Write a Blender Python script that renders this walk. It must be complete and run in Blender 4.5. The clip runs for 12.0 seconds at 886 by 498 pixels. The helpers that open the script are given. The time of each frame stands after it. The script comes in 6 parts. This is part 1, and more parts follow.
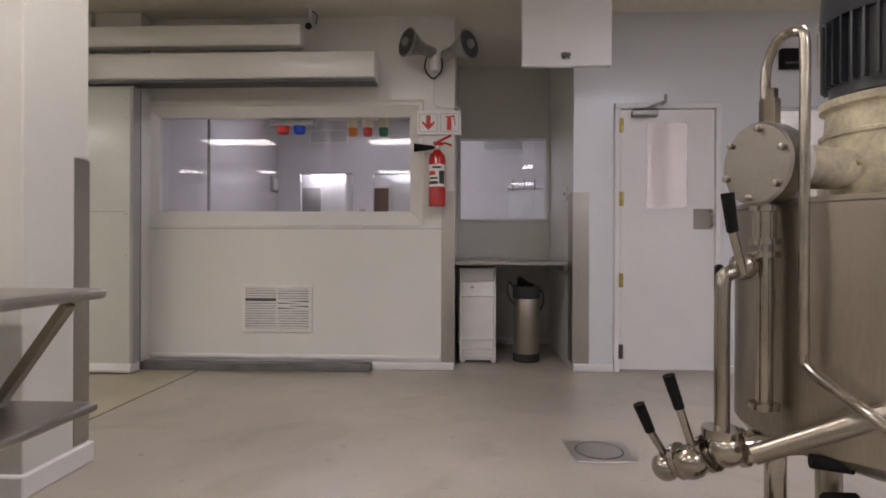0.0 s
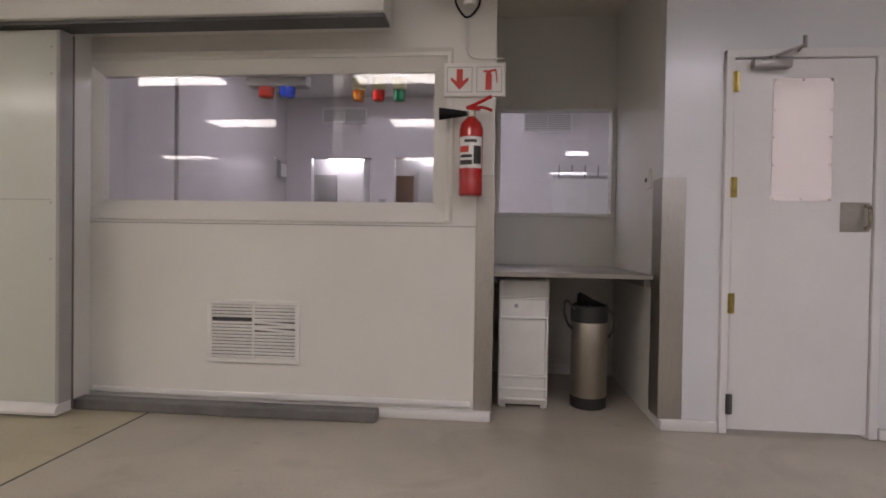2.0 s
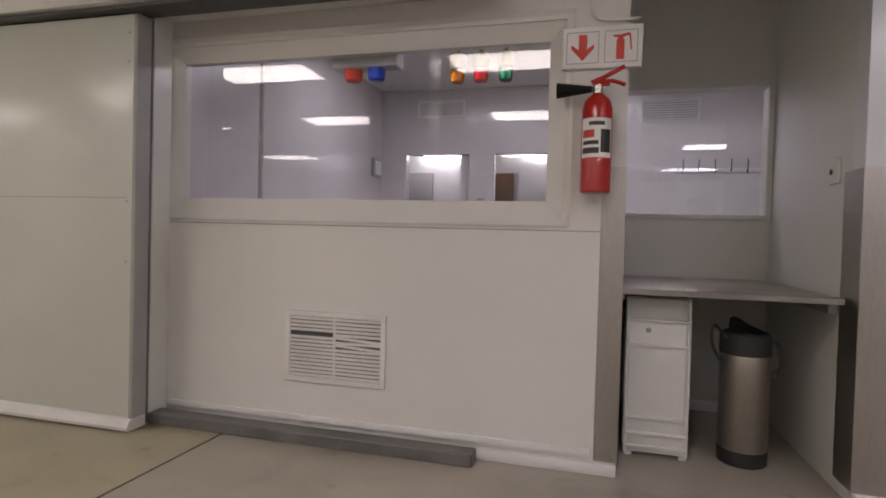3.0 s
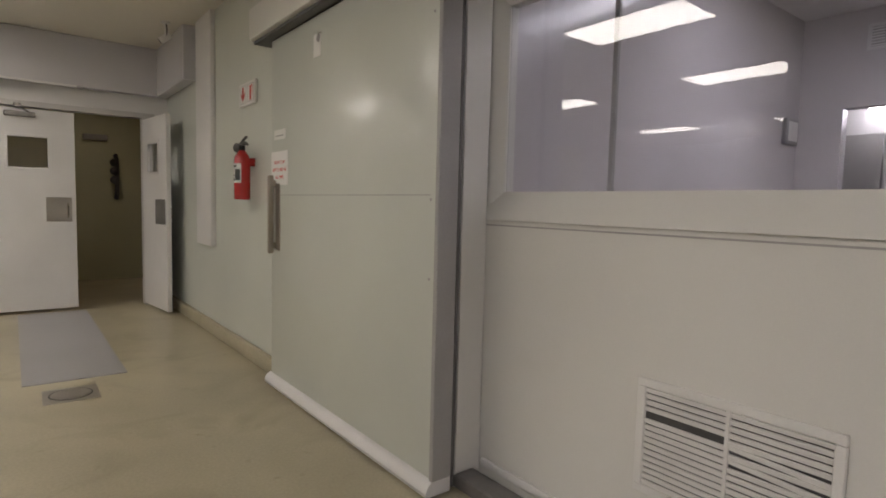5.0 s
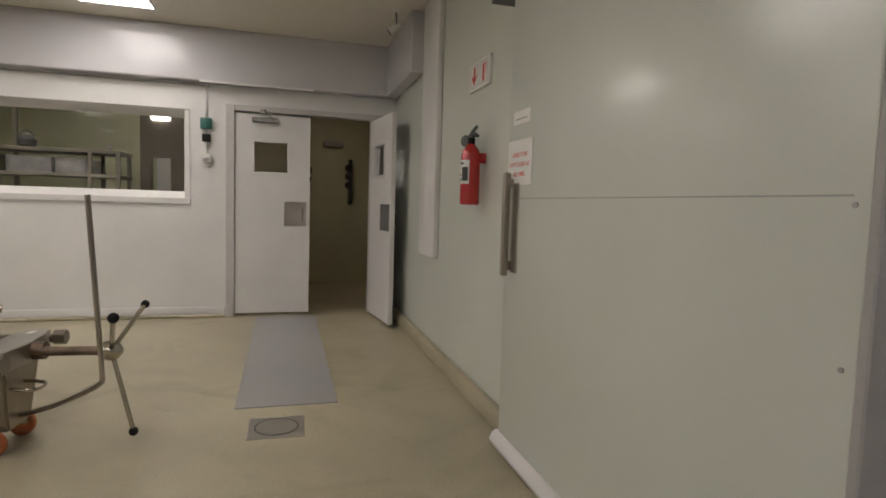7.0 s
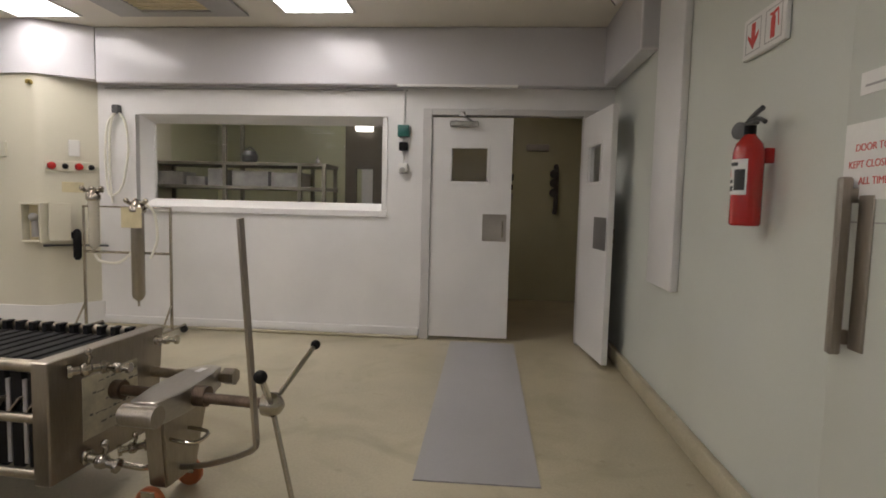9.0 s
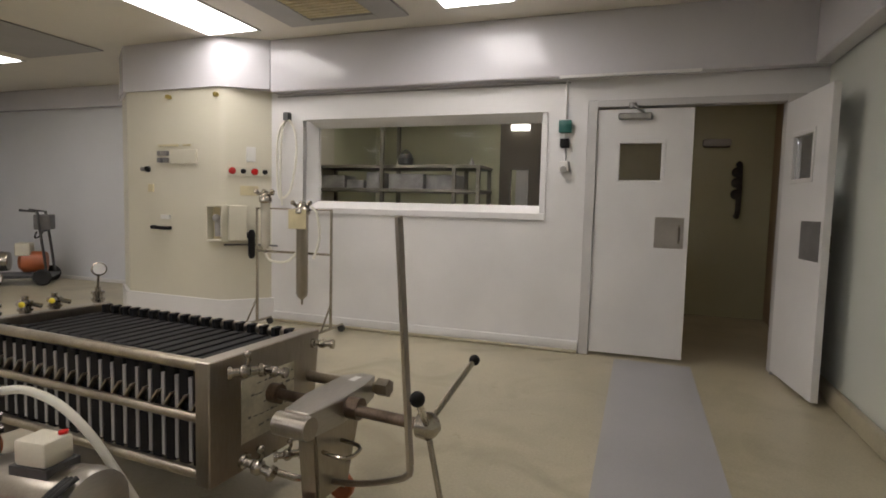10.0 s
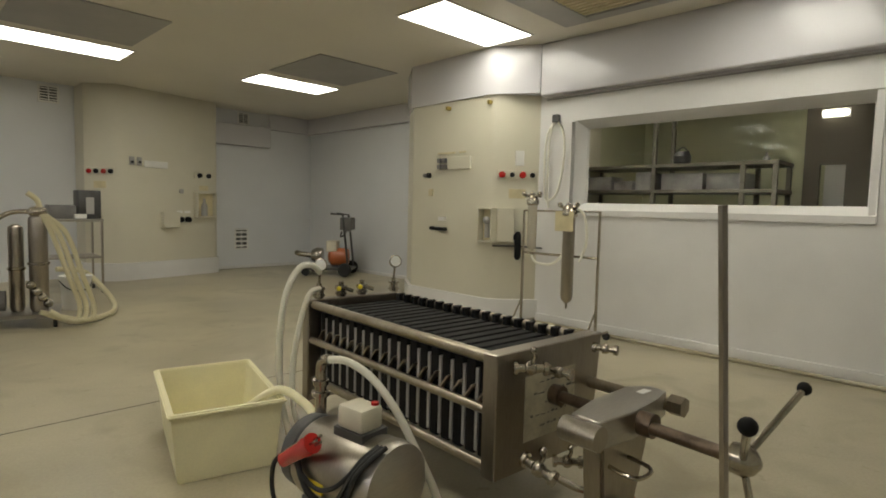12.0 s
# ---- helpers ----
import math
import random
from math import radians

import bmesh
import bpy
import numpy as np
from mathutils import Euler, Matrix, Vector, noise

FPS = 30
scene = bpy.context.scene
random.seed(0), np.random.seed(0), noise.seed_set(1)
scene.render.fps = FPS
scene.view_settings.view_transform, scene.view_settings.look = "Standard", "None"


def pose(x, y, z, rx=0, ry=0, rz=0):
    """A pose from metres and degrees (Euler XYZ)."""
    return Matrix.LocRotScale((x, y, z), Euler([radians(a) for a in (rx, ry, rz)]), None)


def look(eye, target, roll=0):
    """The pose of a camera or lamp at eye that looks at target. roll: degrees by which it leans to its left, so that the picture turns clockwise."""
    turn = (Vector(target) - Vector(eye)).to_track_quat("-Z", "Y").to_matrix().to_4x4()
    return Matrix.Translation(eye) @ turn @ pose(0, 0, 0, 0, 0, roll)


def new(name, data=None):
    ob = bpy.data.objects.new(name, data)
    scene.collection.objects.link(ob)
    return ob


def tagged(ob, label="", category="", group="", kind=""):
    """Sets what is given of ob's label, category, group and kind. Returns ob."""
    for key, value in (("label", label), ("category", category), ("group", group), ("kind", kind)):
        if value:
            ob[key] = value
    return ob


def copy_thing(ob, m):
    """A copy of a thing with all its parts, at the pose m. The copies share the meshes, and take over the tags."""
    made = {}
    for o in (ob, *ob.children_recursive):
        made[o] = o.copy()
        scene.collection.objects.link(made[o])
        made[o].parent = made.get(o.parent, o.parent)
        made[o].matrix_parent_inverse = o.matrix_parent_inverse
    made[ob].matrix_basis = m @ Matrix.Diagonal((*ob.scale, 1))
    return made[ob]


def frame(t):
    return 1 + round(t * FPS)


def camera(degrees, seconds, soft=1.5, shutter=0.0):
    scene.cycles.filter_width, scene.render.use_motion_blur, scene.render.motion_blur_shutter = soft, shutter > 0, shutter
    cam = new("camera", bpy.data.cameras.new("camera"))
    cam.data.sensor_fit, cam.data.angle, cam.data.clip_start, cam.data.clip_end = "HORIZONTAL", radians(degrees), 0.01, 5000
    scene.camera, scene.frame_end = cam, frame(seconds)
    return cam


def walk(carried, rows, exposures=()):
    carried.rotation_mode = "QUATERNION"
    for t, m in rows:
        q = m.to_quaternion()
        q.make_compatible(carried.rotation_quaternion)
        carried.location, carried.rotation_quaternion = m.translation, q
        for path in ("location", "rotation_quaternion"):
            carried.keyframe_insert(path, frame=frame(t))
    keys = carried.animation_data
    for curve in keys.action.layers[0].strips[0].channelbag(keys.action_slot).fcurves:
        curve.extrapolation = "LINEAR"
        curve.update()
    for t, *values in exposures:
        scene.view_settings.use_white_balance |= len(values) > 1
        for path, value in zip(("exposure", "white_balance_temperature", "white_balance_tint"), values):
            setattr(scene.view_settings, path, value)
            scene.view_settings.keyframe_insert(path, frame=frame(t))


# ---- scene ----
cam = camera(77.0, 12.0, soft=1.8)
LAMP, LAB = 10.6, 12.5
EXPOSURES = [(0, 0.20, 6220, 23), (3, 0.16, 6350, 24), (5.5, 0.08, 6330, 18), (9.5, 0.0, 6100, 20), (10.5, 0.0, 6150, 17), (12, -0.18, 6480, 8)]
PATH = [
    (0, (0.344, 0.697, 0.96), (0.262, 2.696, 0.96), 0.2),
    (0.3, (0.334, 0.865, 0.97), (0.249, 2.863, 0.962), 0.2),
    (0.5, (0.313, 0.99, 0.98), (0.229, 2.989, 0.969), 0.3),
    (1, (0.283, 1.274, 1.021), (0.201, 3.272, 0.996), 0.6),
    (1.5, (0.294, 1.605, 1.039), (0.191, 3.602, 1.007), 0.7),
    (2, (0.266, 1.912, 1.042), (0.077, 3.903, 1.01), 0.9),
    (2.5, (0.182, 2.199, 1.053), (-0.134, 4.174, 1.023), 1.3),
    (3, (0.123, 2.46, 1.074), (-0.4, 4.39, 1.033), 1.6),
    (3.5, (0.03, 2.699, 1.085), (-0.797, 4.519, 1.028), 1.9),
    (5.3, (-0.612, 3.619, 1.206), (-2.269, 4.728, 1.043), 1.2),
    (5.5, (-0.72, 3.652, 1.207), (-2.418, 4.696, 1.043), 1.1),
    (6, (-0.951, 3.752, 1.2), (-2.733, 4.645, 1.043), 1.4),
    (6.5, (-1.193, 3.827, 1.202), (-3.053, 4.543, 1.045), 1.5),
    (7, (-1.45, 3.814, 1.194), (-3.367, 4.363, 1.039), 1.8),
    (9, (-2.304, 3.851, 1.257), (-4.292, 3.698, 1.1), 1.4),
    (9.5, (-2.49, 3.771, 1.244), (-4.444, 3.375, 1.089), 1.3),
    (10, (-2.604, 3.699, 1.226), (-4.486, 3.037, 1.075), 1.4),
    (10.5, (-2.651, 3.654, 1.213), (-4.431, 2.755, 1.059), 1.3),
    (11, (-2.659, 3.597, 1.19), (-4.328, 2.505, 1.04), 1.4),
    (11.5, (-2.658, 3.544, 1.177), (-4.198, 2.277, 1.032), 1.4),
    (12, (-2.637, 3.507, 1.169), (-4.054, 2.103, 1.024), 1.4),
]
walk(cam, [(t, look(eye, target, roll)) for t, eye, target, roll in PATH], EXPOSURES)

# ---- world and large lights ----
world = bpy.data.worlds.new("world")
scene.world = world
world.use_nodes = True
sky = world.node_tree.nodes.new("ShaderNodeTexSky")
sky.sky_type, sky.sun_disc, sky.sun_elevation = "NISHITA", False, radians(35)
world.node_tree.links.new(sky.outputs[0], world.node_tree.nodes["Background"].inputs[0])
world.node_tree.nodes["Background"].inputs[1].default_value = 0.05

# ---- materials ----
def material(name, base, rough=0.5, metal=0.0, var=0.06, scale=3.0, fine=60.0, bump=0.03, tint=None, coat=0.0, stretch=(1, 1, 1), per_object=0.0, spec=0.5, stain=None):
    m = bpy.data.materials.new(name)
    m.use_nodes = True
    nt = m.node_tree
    n, l = nt.nodes, nt.links
    b = n["Principled BSDF"]
    b.inputs["Metallic"].default_value = metal
    b.inputs["Coat Weight"].default_value = coat
    b.inputs["Coat Roughness"].default_value = 0.12
    b.inputs["Specular IOR Level"].default_value = spec
    geo = n.new("ShaderNodeNewGeometry")
    mp = n.new("ShaderNodeMapping")
    mp.inputs["Scale"].default_value = stretch
    l.new(geo.outputs["Position"], mp.inputs[0])
    big = n.new("ShaderNodeTexNoise")
    big.inputs["Scale"].default_value = scale
    big.inputs["Detail"].default_value = 5
    small = n.new("ShaderNodeTexNoise")
    small.inputs["Scale"].default_value = fine
    small.inputs["Detail"].default_value = 3
    l.new(mp.outputs[0], big.inputs[0])
    l.new(mp.outputs[0], small.inputs[0])
    mix = n.new("ShaderNodeMix")
    mix.data_type = "RGBA"
    lo = [max(0.0, c * (1 - 2.2 * var)) for c in (tint or base)]
    hi = [min(1.0, c * (1 + var)) for c in base]
    mix.inputs["A"].default_value = (*lo, 1)
    mix.inputs["B"].default_value = (*hi, 1)
    ramp = n.new("ShaderNodeMapRange")
    ramp.inputs["From Min"].default_value, ramp.inputs["From Max"].default_value = 0.32, 0.62
    add = n.new("ShaderNodeMath")
    add.operation = "MULTIPLY_ADD"
    add.inputs[1].default_value, add.inputs[2].default_value = 0.25, 0.0
    l.new(small.outputs[0], add.inputs[0])
    add2 = n.new("ShaderNodeMath")
    add2.operation = "MULTIPLY_ADD"
    add2.inputs[1].default_value = 0.75
    l.new(big.outputs[0], add2.inputs[0])
    l.new(add.outputs[0], add2.inputs[2])
    l.new(add2.outputs[0], ramp.inputs[0])
    l.new(ramp.outputs[0], mix.inputs["Factor"])
    out = mix.outputs["Result"]
    if per_object:
        info = n.new("ShaderNodeObjectInfo")
        hsv = n.new("ShaderNodeHueSaturation")
        mr = n.new("ShaderNodeMapRange")
        mr.inputs["To Min"].default_value, mr.inputs["To Max"].default_value = 1 - per_object, 1 + per_object
        l.new(info.outputs["Random"], mr.inputs[0])
        l.new(mr.outputs[0], hsv.inputs["Value"])
        l.new(out, hsv.inputs["Color"])
        out = hsv.outputs[0]
    if stain:
        for sc, lo_, hi_, amount, warp in ((1.7, 0.53, 0.74, 0.55, 1.2), (9.0, 0.66, 0.74, 0.5, 0.3), (0.6, 0.48, 0.72, 0.4, 0.6)):
            tex = n.new("ShaderNodeTexNoise")
            tex.inputs["Scale"].default_value, tex.inputs["Detail"].default_value, tex.inputs["Distortion"].default_value = sc, 7, warp
            l.new(geo.outputs["Position"], tex.inputs[0])
            mr2 = n.new("ShaderNodeMapRange")
            mr2.inputs["From Min"].default_value, mr2.inputs["From Max"].default_value, mr2.inputs["To Max"].default_value = lo_, hi_, amount
            l.new(tex.outputs[0], mr2.inputs[0])
            mx = n.new("ShaderNodeMix")
            mx.data_type = "RGBA"
            mx.inputs["B"].default_value = (*stain, 1)
            l.new(out, mx.inputs["A"])
            l.new(mr2.outputs[0], mx.inputs["Factor"])
            out = mx.outputs["Result"]
    l.new(out, b.inputs["Base Color"])
    rr = n.new("ShaderNodeMapRange")
    rr.inputs["To Min"].default_value, rr.inputs["To Max"].default_value = max(0.02, rough * 0.8), min(1.0, rough * 1.2)
    l.new(add2.outputs[0], rr.inputs[0])
    l.new(rr.outputs[0], b.inputs["Roughness"])
    if bump:
        bp = n.new("ShaderNodeBump")
        bp.inputs["Strength"].default_value, bp.inputs["Distance"].default_value = bump, 0.01
        l.new(add2.outputs[0], bp.inputs["Height"])
        l.new(bp.outputs[0], b.inputs["Normal"])
    return m


def glowing(name, colour, strength):
    m = bpy.data.materials.new(name)
    m.use_nodes = True
    b = m.node_tree.nodes["Principled BSDF"]
    b.inputs["Base Color"].default_value = (*colour, 1)
    b.inputs["Emission Color"].default_value = (*colour, 1)
    b.inputs["Emission Strength"].default_value = strength
    return m


def clear(name, tint=(1, 1, 1), rough=0.0, trans=1.0, ior=1.45):
    m = bpy.data.materials.new(name)
    m.use_nodes = True
    b = m.node_tree.nodes["Principled BSDF"]
    b.inputs["Base Color"].default_value = (*tint, 1)
    b.inputs["Roughness"].default_value = rough
    b.inputs["Transmission Weight"].default_value = trans
    b.inputs["IOR"].default_value = ior
    return m


PANEL = material("white_lacquered_panel", (0.66, 0.65, 0.61), 0.32, var=0.025, scale=1.2, fine=220, bump=0.008, coat=0.15)
PANEL_GREEN = material("pale_green_white_panel", (0.585, 0.605, 0.545), 0.3, var=0.03, scale=1.0, fine=200, bump=0.01, coat=0.15)
PANEL_BLUE = material("cool_white_panel", (0.66, 0.67, 0.69), 0.3, var=0.02, scale=1.2, fine=200, bump=0.01, coat=0.15)
BAND = material("lilac_white_gloss_panel", (0.57, 0.56, 0.585), 0.14, var=0.02, scale=1.5, fine=120, bump=0.006, spec=0.35)
CREAM = material("cream_wall", (0.61, 0.58, 0.47), 0.35, var=0.03, scale=1.1, fine=160, bump=0.01)
CEIL = material("ceiling_board", (0.70, 0.66, 0.57), 0.4, var=0.03, scale=0.8, fine=150, bump=0.01)
FLOOR_L = material("beige_resin_floor", (0.43, 0.387, 0.272), 0.36, var=0.12, scale=0.9, fine=70, bump=0.03, coat=0.08, stain=(0.25, 0.215, 0.13))
FLOOR_R = material("grey_beige_resin_floor", (0.40, 0.364, 0.305), 0.36, var=0.11, scale=0.9, fine=90, bump=0.03, coat=0.1, stain=(0.23, 0.20, 0.15))
STRIP = material("grey_blue_floor_paint", (0.345, 0.34, 0.345), 0.4, var=0.04, scale=1.4, fine=90, bump=0.012)
WHITE = material("white_paint", (0.70, 0.69, 0.68), 0.35, var=0.03, scale=2, fine=150, bump=0.02)
WHITE_PL = material("white_plastic", (0.72, 0.71, 0.68), 0.4, var=0.04, scale=5, fine=180, bump=0.02)
CREAMBOX = material("aged_cream_plastic", (0.62, 0.58, 0.46), 0.45, var=0.05, scale=5, fine=150, bump=0.02)
CREAM_PL = material("cream_plastic", (0.78, 0.73, 0.48), 0.45, var=0.05, scale=4, fine=120, bump=0.02)
STEEL = material("brushed_steel", (0.37, 0.335, 0.285), 0.32, 1.0, var=0.12, scale=4, fine=160, bump=0.03, stretch=(1, 1, 0.12))
STEEL_H = material("satin_steel_sheet", (0.43, 0.405, 0.365), 0.36, 1.0, var=0.10, scale=3, fine=140, bump=0.03, stretch=(0.15, 1, 1))
RAIL = material("dull_warm_steel", (0.40, 0.355, 0.28), 0.34, 1.0, var=0.16, scale=7, fine=120, bump=0.04)
CHROME = material("polished_steel", (0.44, 0.405, 0.345), 0.2, 1.0, var=0.12, scale=9, fine=90, bump=0.02)
GUARD = material("steel_corner_guard", (0.44, 0.42, 0.38), 0.38, 1.0, var=0.10, scale=2, fine=150, bump=0.03, stretch=(1, 1, 0.15))
SCREW = material("oily_dark_steel", (0.16, 0.12, 0.09), 0.38, 0.9, var=0.2, scale=14, fine=90, bump=0.1)
BLACK = material("black_plastic", (0.008, 0.0075, 0.008), 0.65, var=0.2, scale=8, fine=120, bump=0.04, spec=0.2)
RUBBER = material("black_rubber", (0.02, 0.02, 0.02), 0.7, var=0.2, scale=8, fine=120, bump=0.05)
DARK = material("dark_grey_metal", (0.09, 0.09, 0.09), 0.45, 0.4, var=0.15, scale=6, fine=90, bump=0.05)
GREY = material("grey_rail_paint", (0.14, 0.135, 0.13), 0.5, var=0.15, scale=5, fine=70, bump=0.05)
FRAMEPAINT = material("pale_grey_frame_paint", (0.52, 0.51, 0.50), 0.4, var=0.05, scale=3, fine=100, bump=0.02)
GREYPANEL = material("grey_paint", (0.36, 0.35, 0.34), 0.45, var=0.06, scale=3, fine=100, bump=0.02)
RED = material("red_enamel", (0.44, 0.016, 0.014), 0.22, var=0.06, scale=6, fine=100, bump=0.01, coat=0.4)
REDINK = material("red_ink", (0.58, 0.05, 0.035), 0.5, var=0.03, bump=0)
BLACKINK = material("black_ink", (0.03, 0.03, 0.03), 0.5, var=0.03, bump=0)
PAPER = material("white_label", (0.78, 0.77, 0.74), 0.5, var=0.03, bump=0)
NOTEPAPER = material("grimy_taped_paper", (0.54, 0.50, 0.38), 0.55, var=0.15, scale=9, fine=60, bump=0.03)
OLDPAPER = material("yellowed_paper", (0.60, 0.53, 0.33), 0.6, var=0.07, scale=8, fine=60, bump=0.02)
BRASS = material("brass_hinge", (0.42, 0.33, 0.10), 0.35, 0.9, var=0.15, scale=20, fine=90, bump=0.04)
YELLOW = material("yellow_plastic", (0.75, 0.60, 0.03), 0.4, var=0.05, bump=0.01)
ORANGE = material("orange_enamel", (0.42, 0.12, 0.04), 0.35, var=0.08, scale=7, bump=0.02)
GREENBOX = material("dark_green_plastic", (0.02, 0.12, 0.10), 0.4, var=0.1, bump=0.02)
ALU = material("cast_aluminium", (0.36, 0.35, 0.33), 0.4, 0.8, var=0.12, scale=12, fine=120, bump=0.06)
CHIPPED = material("flaking_cream_paint", (0.62, 0.56, 0.40), 0.5, var=0.22, scale=9, fine=70, bump=0.15, tint=(0.5, 0.44, 0.34))
MOTORBLUE = material("dark_blue_grey_enamel", (0.045, 0.05, 0.06), 0.35, var=0.15, scale=6, fine=80, bump=0.04)
# beige set darker and browner, with the dimness of the passage in the colour
DIM = material("shaded_beige_wall", (0.36, 0.275, 0.18), 0.5, var=0.06, scale=1.5, fine=60, bump=0.02)
OLIVE = material("pale_yellow_wall", (0.52, 0.53, 0.36), 0.45, var=0.04, scale=1.2, fine=100, bump=0.01)
LABWALL = material("lilac_grey_panel", (0.64, 0.61, 0.615), 0.25, var=0.03, scale=1.2, fine=160, bump=0.01, coat=0.2)
SHELFDARK = material("dark_shelf_metal", (0.20, 0.185, 0.15), 0.4, 0.5, var=0.15, scale=6, bump=0.04)
STOREDARK = material("dark_brown_partition", (0.10, 0.085, 0.06), 0.5, var=0.1, scale=3, fine=80, bump=0.02)
BROWN = material("brown_board", (0.16, 0.08, 0.04), 0.6, var=0.15, scale=6, bump=0.05)
JOINT = material("floor_joint_sealant", (0.06, 0.055, 0.05), 0.7, var=0.2, bump=0.05)
YHOSE = clear("yellowed_hose", (0.80, 0.74, 0.50), 0.4, 0.35)
HOSE = clear("milky_hose", (0.86, 0.84, 0.74), 0.35, 0.45)
PLEXI = clear("scratched_acrylic", (0.95, 0.89, 0.87), 0.07, 0.6)
GLASS = clear("window_glass", (0.97, 0.97, 0.98))
GLASS_W = clear("low_reflection_glass", (0.97, 0.97, 0.95), ior=1.14)
# box plastic greyed down: the shade on the rack is in this colour
SHADEBOX = material("shaded_box_plastic", (0.36, 0.35, 0.34), 0.35, var=0.2, scale=6, bump=0.03)
FILTER = clear("smoky_filter_bowl", (0.72, 0.68, 0.58), 0.25, 0.55)
LENS_R = clear("red_beacon_lens", (0.8, 0.03, 0.02), 0.15, 0.5)
LENS_B = clear("blue_beacon_lens", (0.02, 0.09, 0.75), 0.15, 0.5)
LENS_O = clear("orange_beacon_lens", (0.85, 0.25, 0.01), 0.15, 0.5)
LENS_G = clear("green_beacon_lens", (0.02, 0.28, 0.13), 0.15, 0.5)
TUBE = glowing("lamp_diffuser", (1.0, 0.95, 0.82), LAMP)
TUBE_LAB = glowing("lab_lamp_diffuser", (0.96, 0.95, 1.0), LAB)
TUBE_STORE = glowing("store_fill_diffuser", (1.0, 0.95, 0.78), 38.0)
TUBE_BULK = glowing("bulkhead_diffuser", (1.0, 0.95, 0.80), 5.0)
TUBE_PASS = glowing("passage_fill_diffuser", (1.0, 0.82, 0.58), 9.0)
TUBE_COOL = glowing("cool_lamp_diffuser", (0.96, 0.95, 0.97), LAMP * 1.5)
STRIPLIGHT = glowing("corridor_strip_light", (1.0, 0.98, 1.0), 40.0)

# ---- builders ----
def block(bm, lo, hi, bev=0.0, seg=1, m=None):
    """An axis-aligned box with rounded edges."""
    lo, hi = [min(a, b) for a, b in zip(lo, hi)], [max(a, b) for a, b in zip(lo, hi)]
    c = [(a + b) / 2 for a, b in zip(lo, hi)]
    s = [max(1e-4, b - a) for a, b in zip(lo, hi)]
    mat = Matrix.LocRotScale(c, None, s)
    vs = bmesh.ops.create_cube(bm, size=1.0, matrix=(m @ mat) if m else mat)["verts"]
    if bev:
        es = {e for v in vs for e in v.link_edges}
        bmesh.ops.bevel(bm, geom=list(es), offset=min(bev, min(s) * 0.45), segments=seg, affect="EDGES", profile=0.5)
    return bm


def rod(bm, p0, p1, r0, r1=None, seg=16, caps=True):
    """A round bar or cone between two points."""
    p0, p1 = Vector(p0), Vector(p1)
    d = p1 - p0
    m = Matrix.Translation((p0 + p1) / 2) @ d.to_track_quat("Z", "Y").to_matrix().to_4x4()
    bmesh.ops.create_cone(bm, cap_ends=caps, cap_tris=False, segments=seg, radius1=r0, radius2=r0 if r1 is None else r1, depth=d.length, matrix=m)
    return bm


def ball(bm, c, r, seg=12, sc=(1, 1, 1)):
    bmesh.ops.create_uvsphere(bm, u_segments=seg, v_segments=max(6, seg // 2), radius=r, matrix=Matrix.LocRotScale(c, None, sc))
    return bm


def pipe(bm, pts, r, seg=10, smooth=0):
    """A tube swept along points; smooth inserts spline steps between them."""
    pts = [Vector(p) for p in pts]
    if smooth:
        fine = []
        for i in range(len(pts) - 1):
            a, b = pts[max(0, i - 1)], pts[i]
            c, d = pts[i + 1], pts[min(len(pts) - 1, i + 2)]
            for k in range(smooth):
                t = k / smooth
                fine.append(0.5 * ((2 * b) + (c - a) * t + (2 * a - 5 * b + 4 * c - d) * t * t + (3 * b - a - 3 * c + d) * t ** 3))
        pts = fine + [pts[-1]]
    rings, up = [], Vector((0.31, 0.17, 0.93))
    for i, p in enumerate(pts):
        d = (pts[min(i + 1, len(pts) - 1)] - pts[max(i - 1, 0)]).normalized()
        s = d.cross(up)
        s = s.normalized() if s.length > 1e-3 else d.orthogonal().normalized()
        u = s.cross(d).normalized()
        up = u
        rings.append([bm.verts.new(p + (s * math.cos(2 * math.pi * k / seg) + u * math.sin(2 * math.pi * k / seg)) * r) for k in range(seg)])
    for a, b in zip(rings, rings[1:]):
        for k in range(seg):
            bm.faces.new((a[k], a[(k + 1) % seg], b[(k + 1) % seg], b[k]))
    bm.faces.new(rings[0][::-1])
    bm.faces.new(rings[-1])
    return bm


def lathe(bm, profile, m=None, seg=24):
    """A turned body: profile of (radius, height) about z, placed by m."""
    m = m or Matrix()
    rings = [[bm.verts.new(m @ Vector((r * math.cos(2 * math.pi * k / seg), r * math.sin(2 * math.pi * k / seg), z))) for k in range(seg)] for r, z in profile]
    for a, b in zip(rings, rings[1:]):
        for k in range(seg):
            bm.faces.new((a[k], a[(k + 1) % seg], b[(k + 1) % seg], b[k]))
    bm.faces.new(rings[0][::-1])
    bm.faces.new(rings[-1])
    return bm


def prism(bm, outline, z0, z1, m=None):
    """A flat outline of (x, y) raised from z0 to z1."""
    m = m or Matrix()
    a = [bm.verts.new(m @ Vector((x, y, z0))) for x, y in outline]
    b = [bm.verts.new(m @ Vector((x, y, z1))) for x, y in outline]
    n = len(a)
    for k in range(n):
        bm.faces.new((a[k], a[(k + 1) % n], b[(k + 1) % n], b[k]))
    bm.faces.new(a[::-1])
    bm.faces.new(b)
    return bm


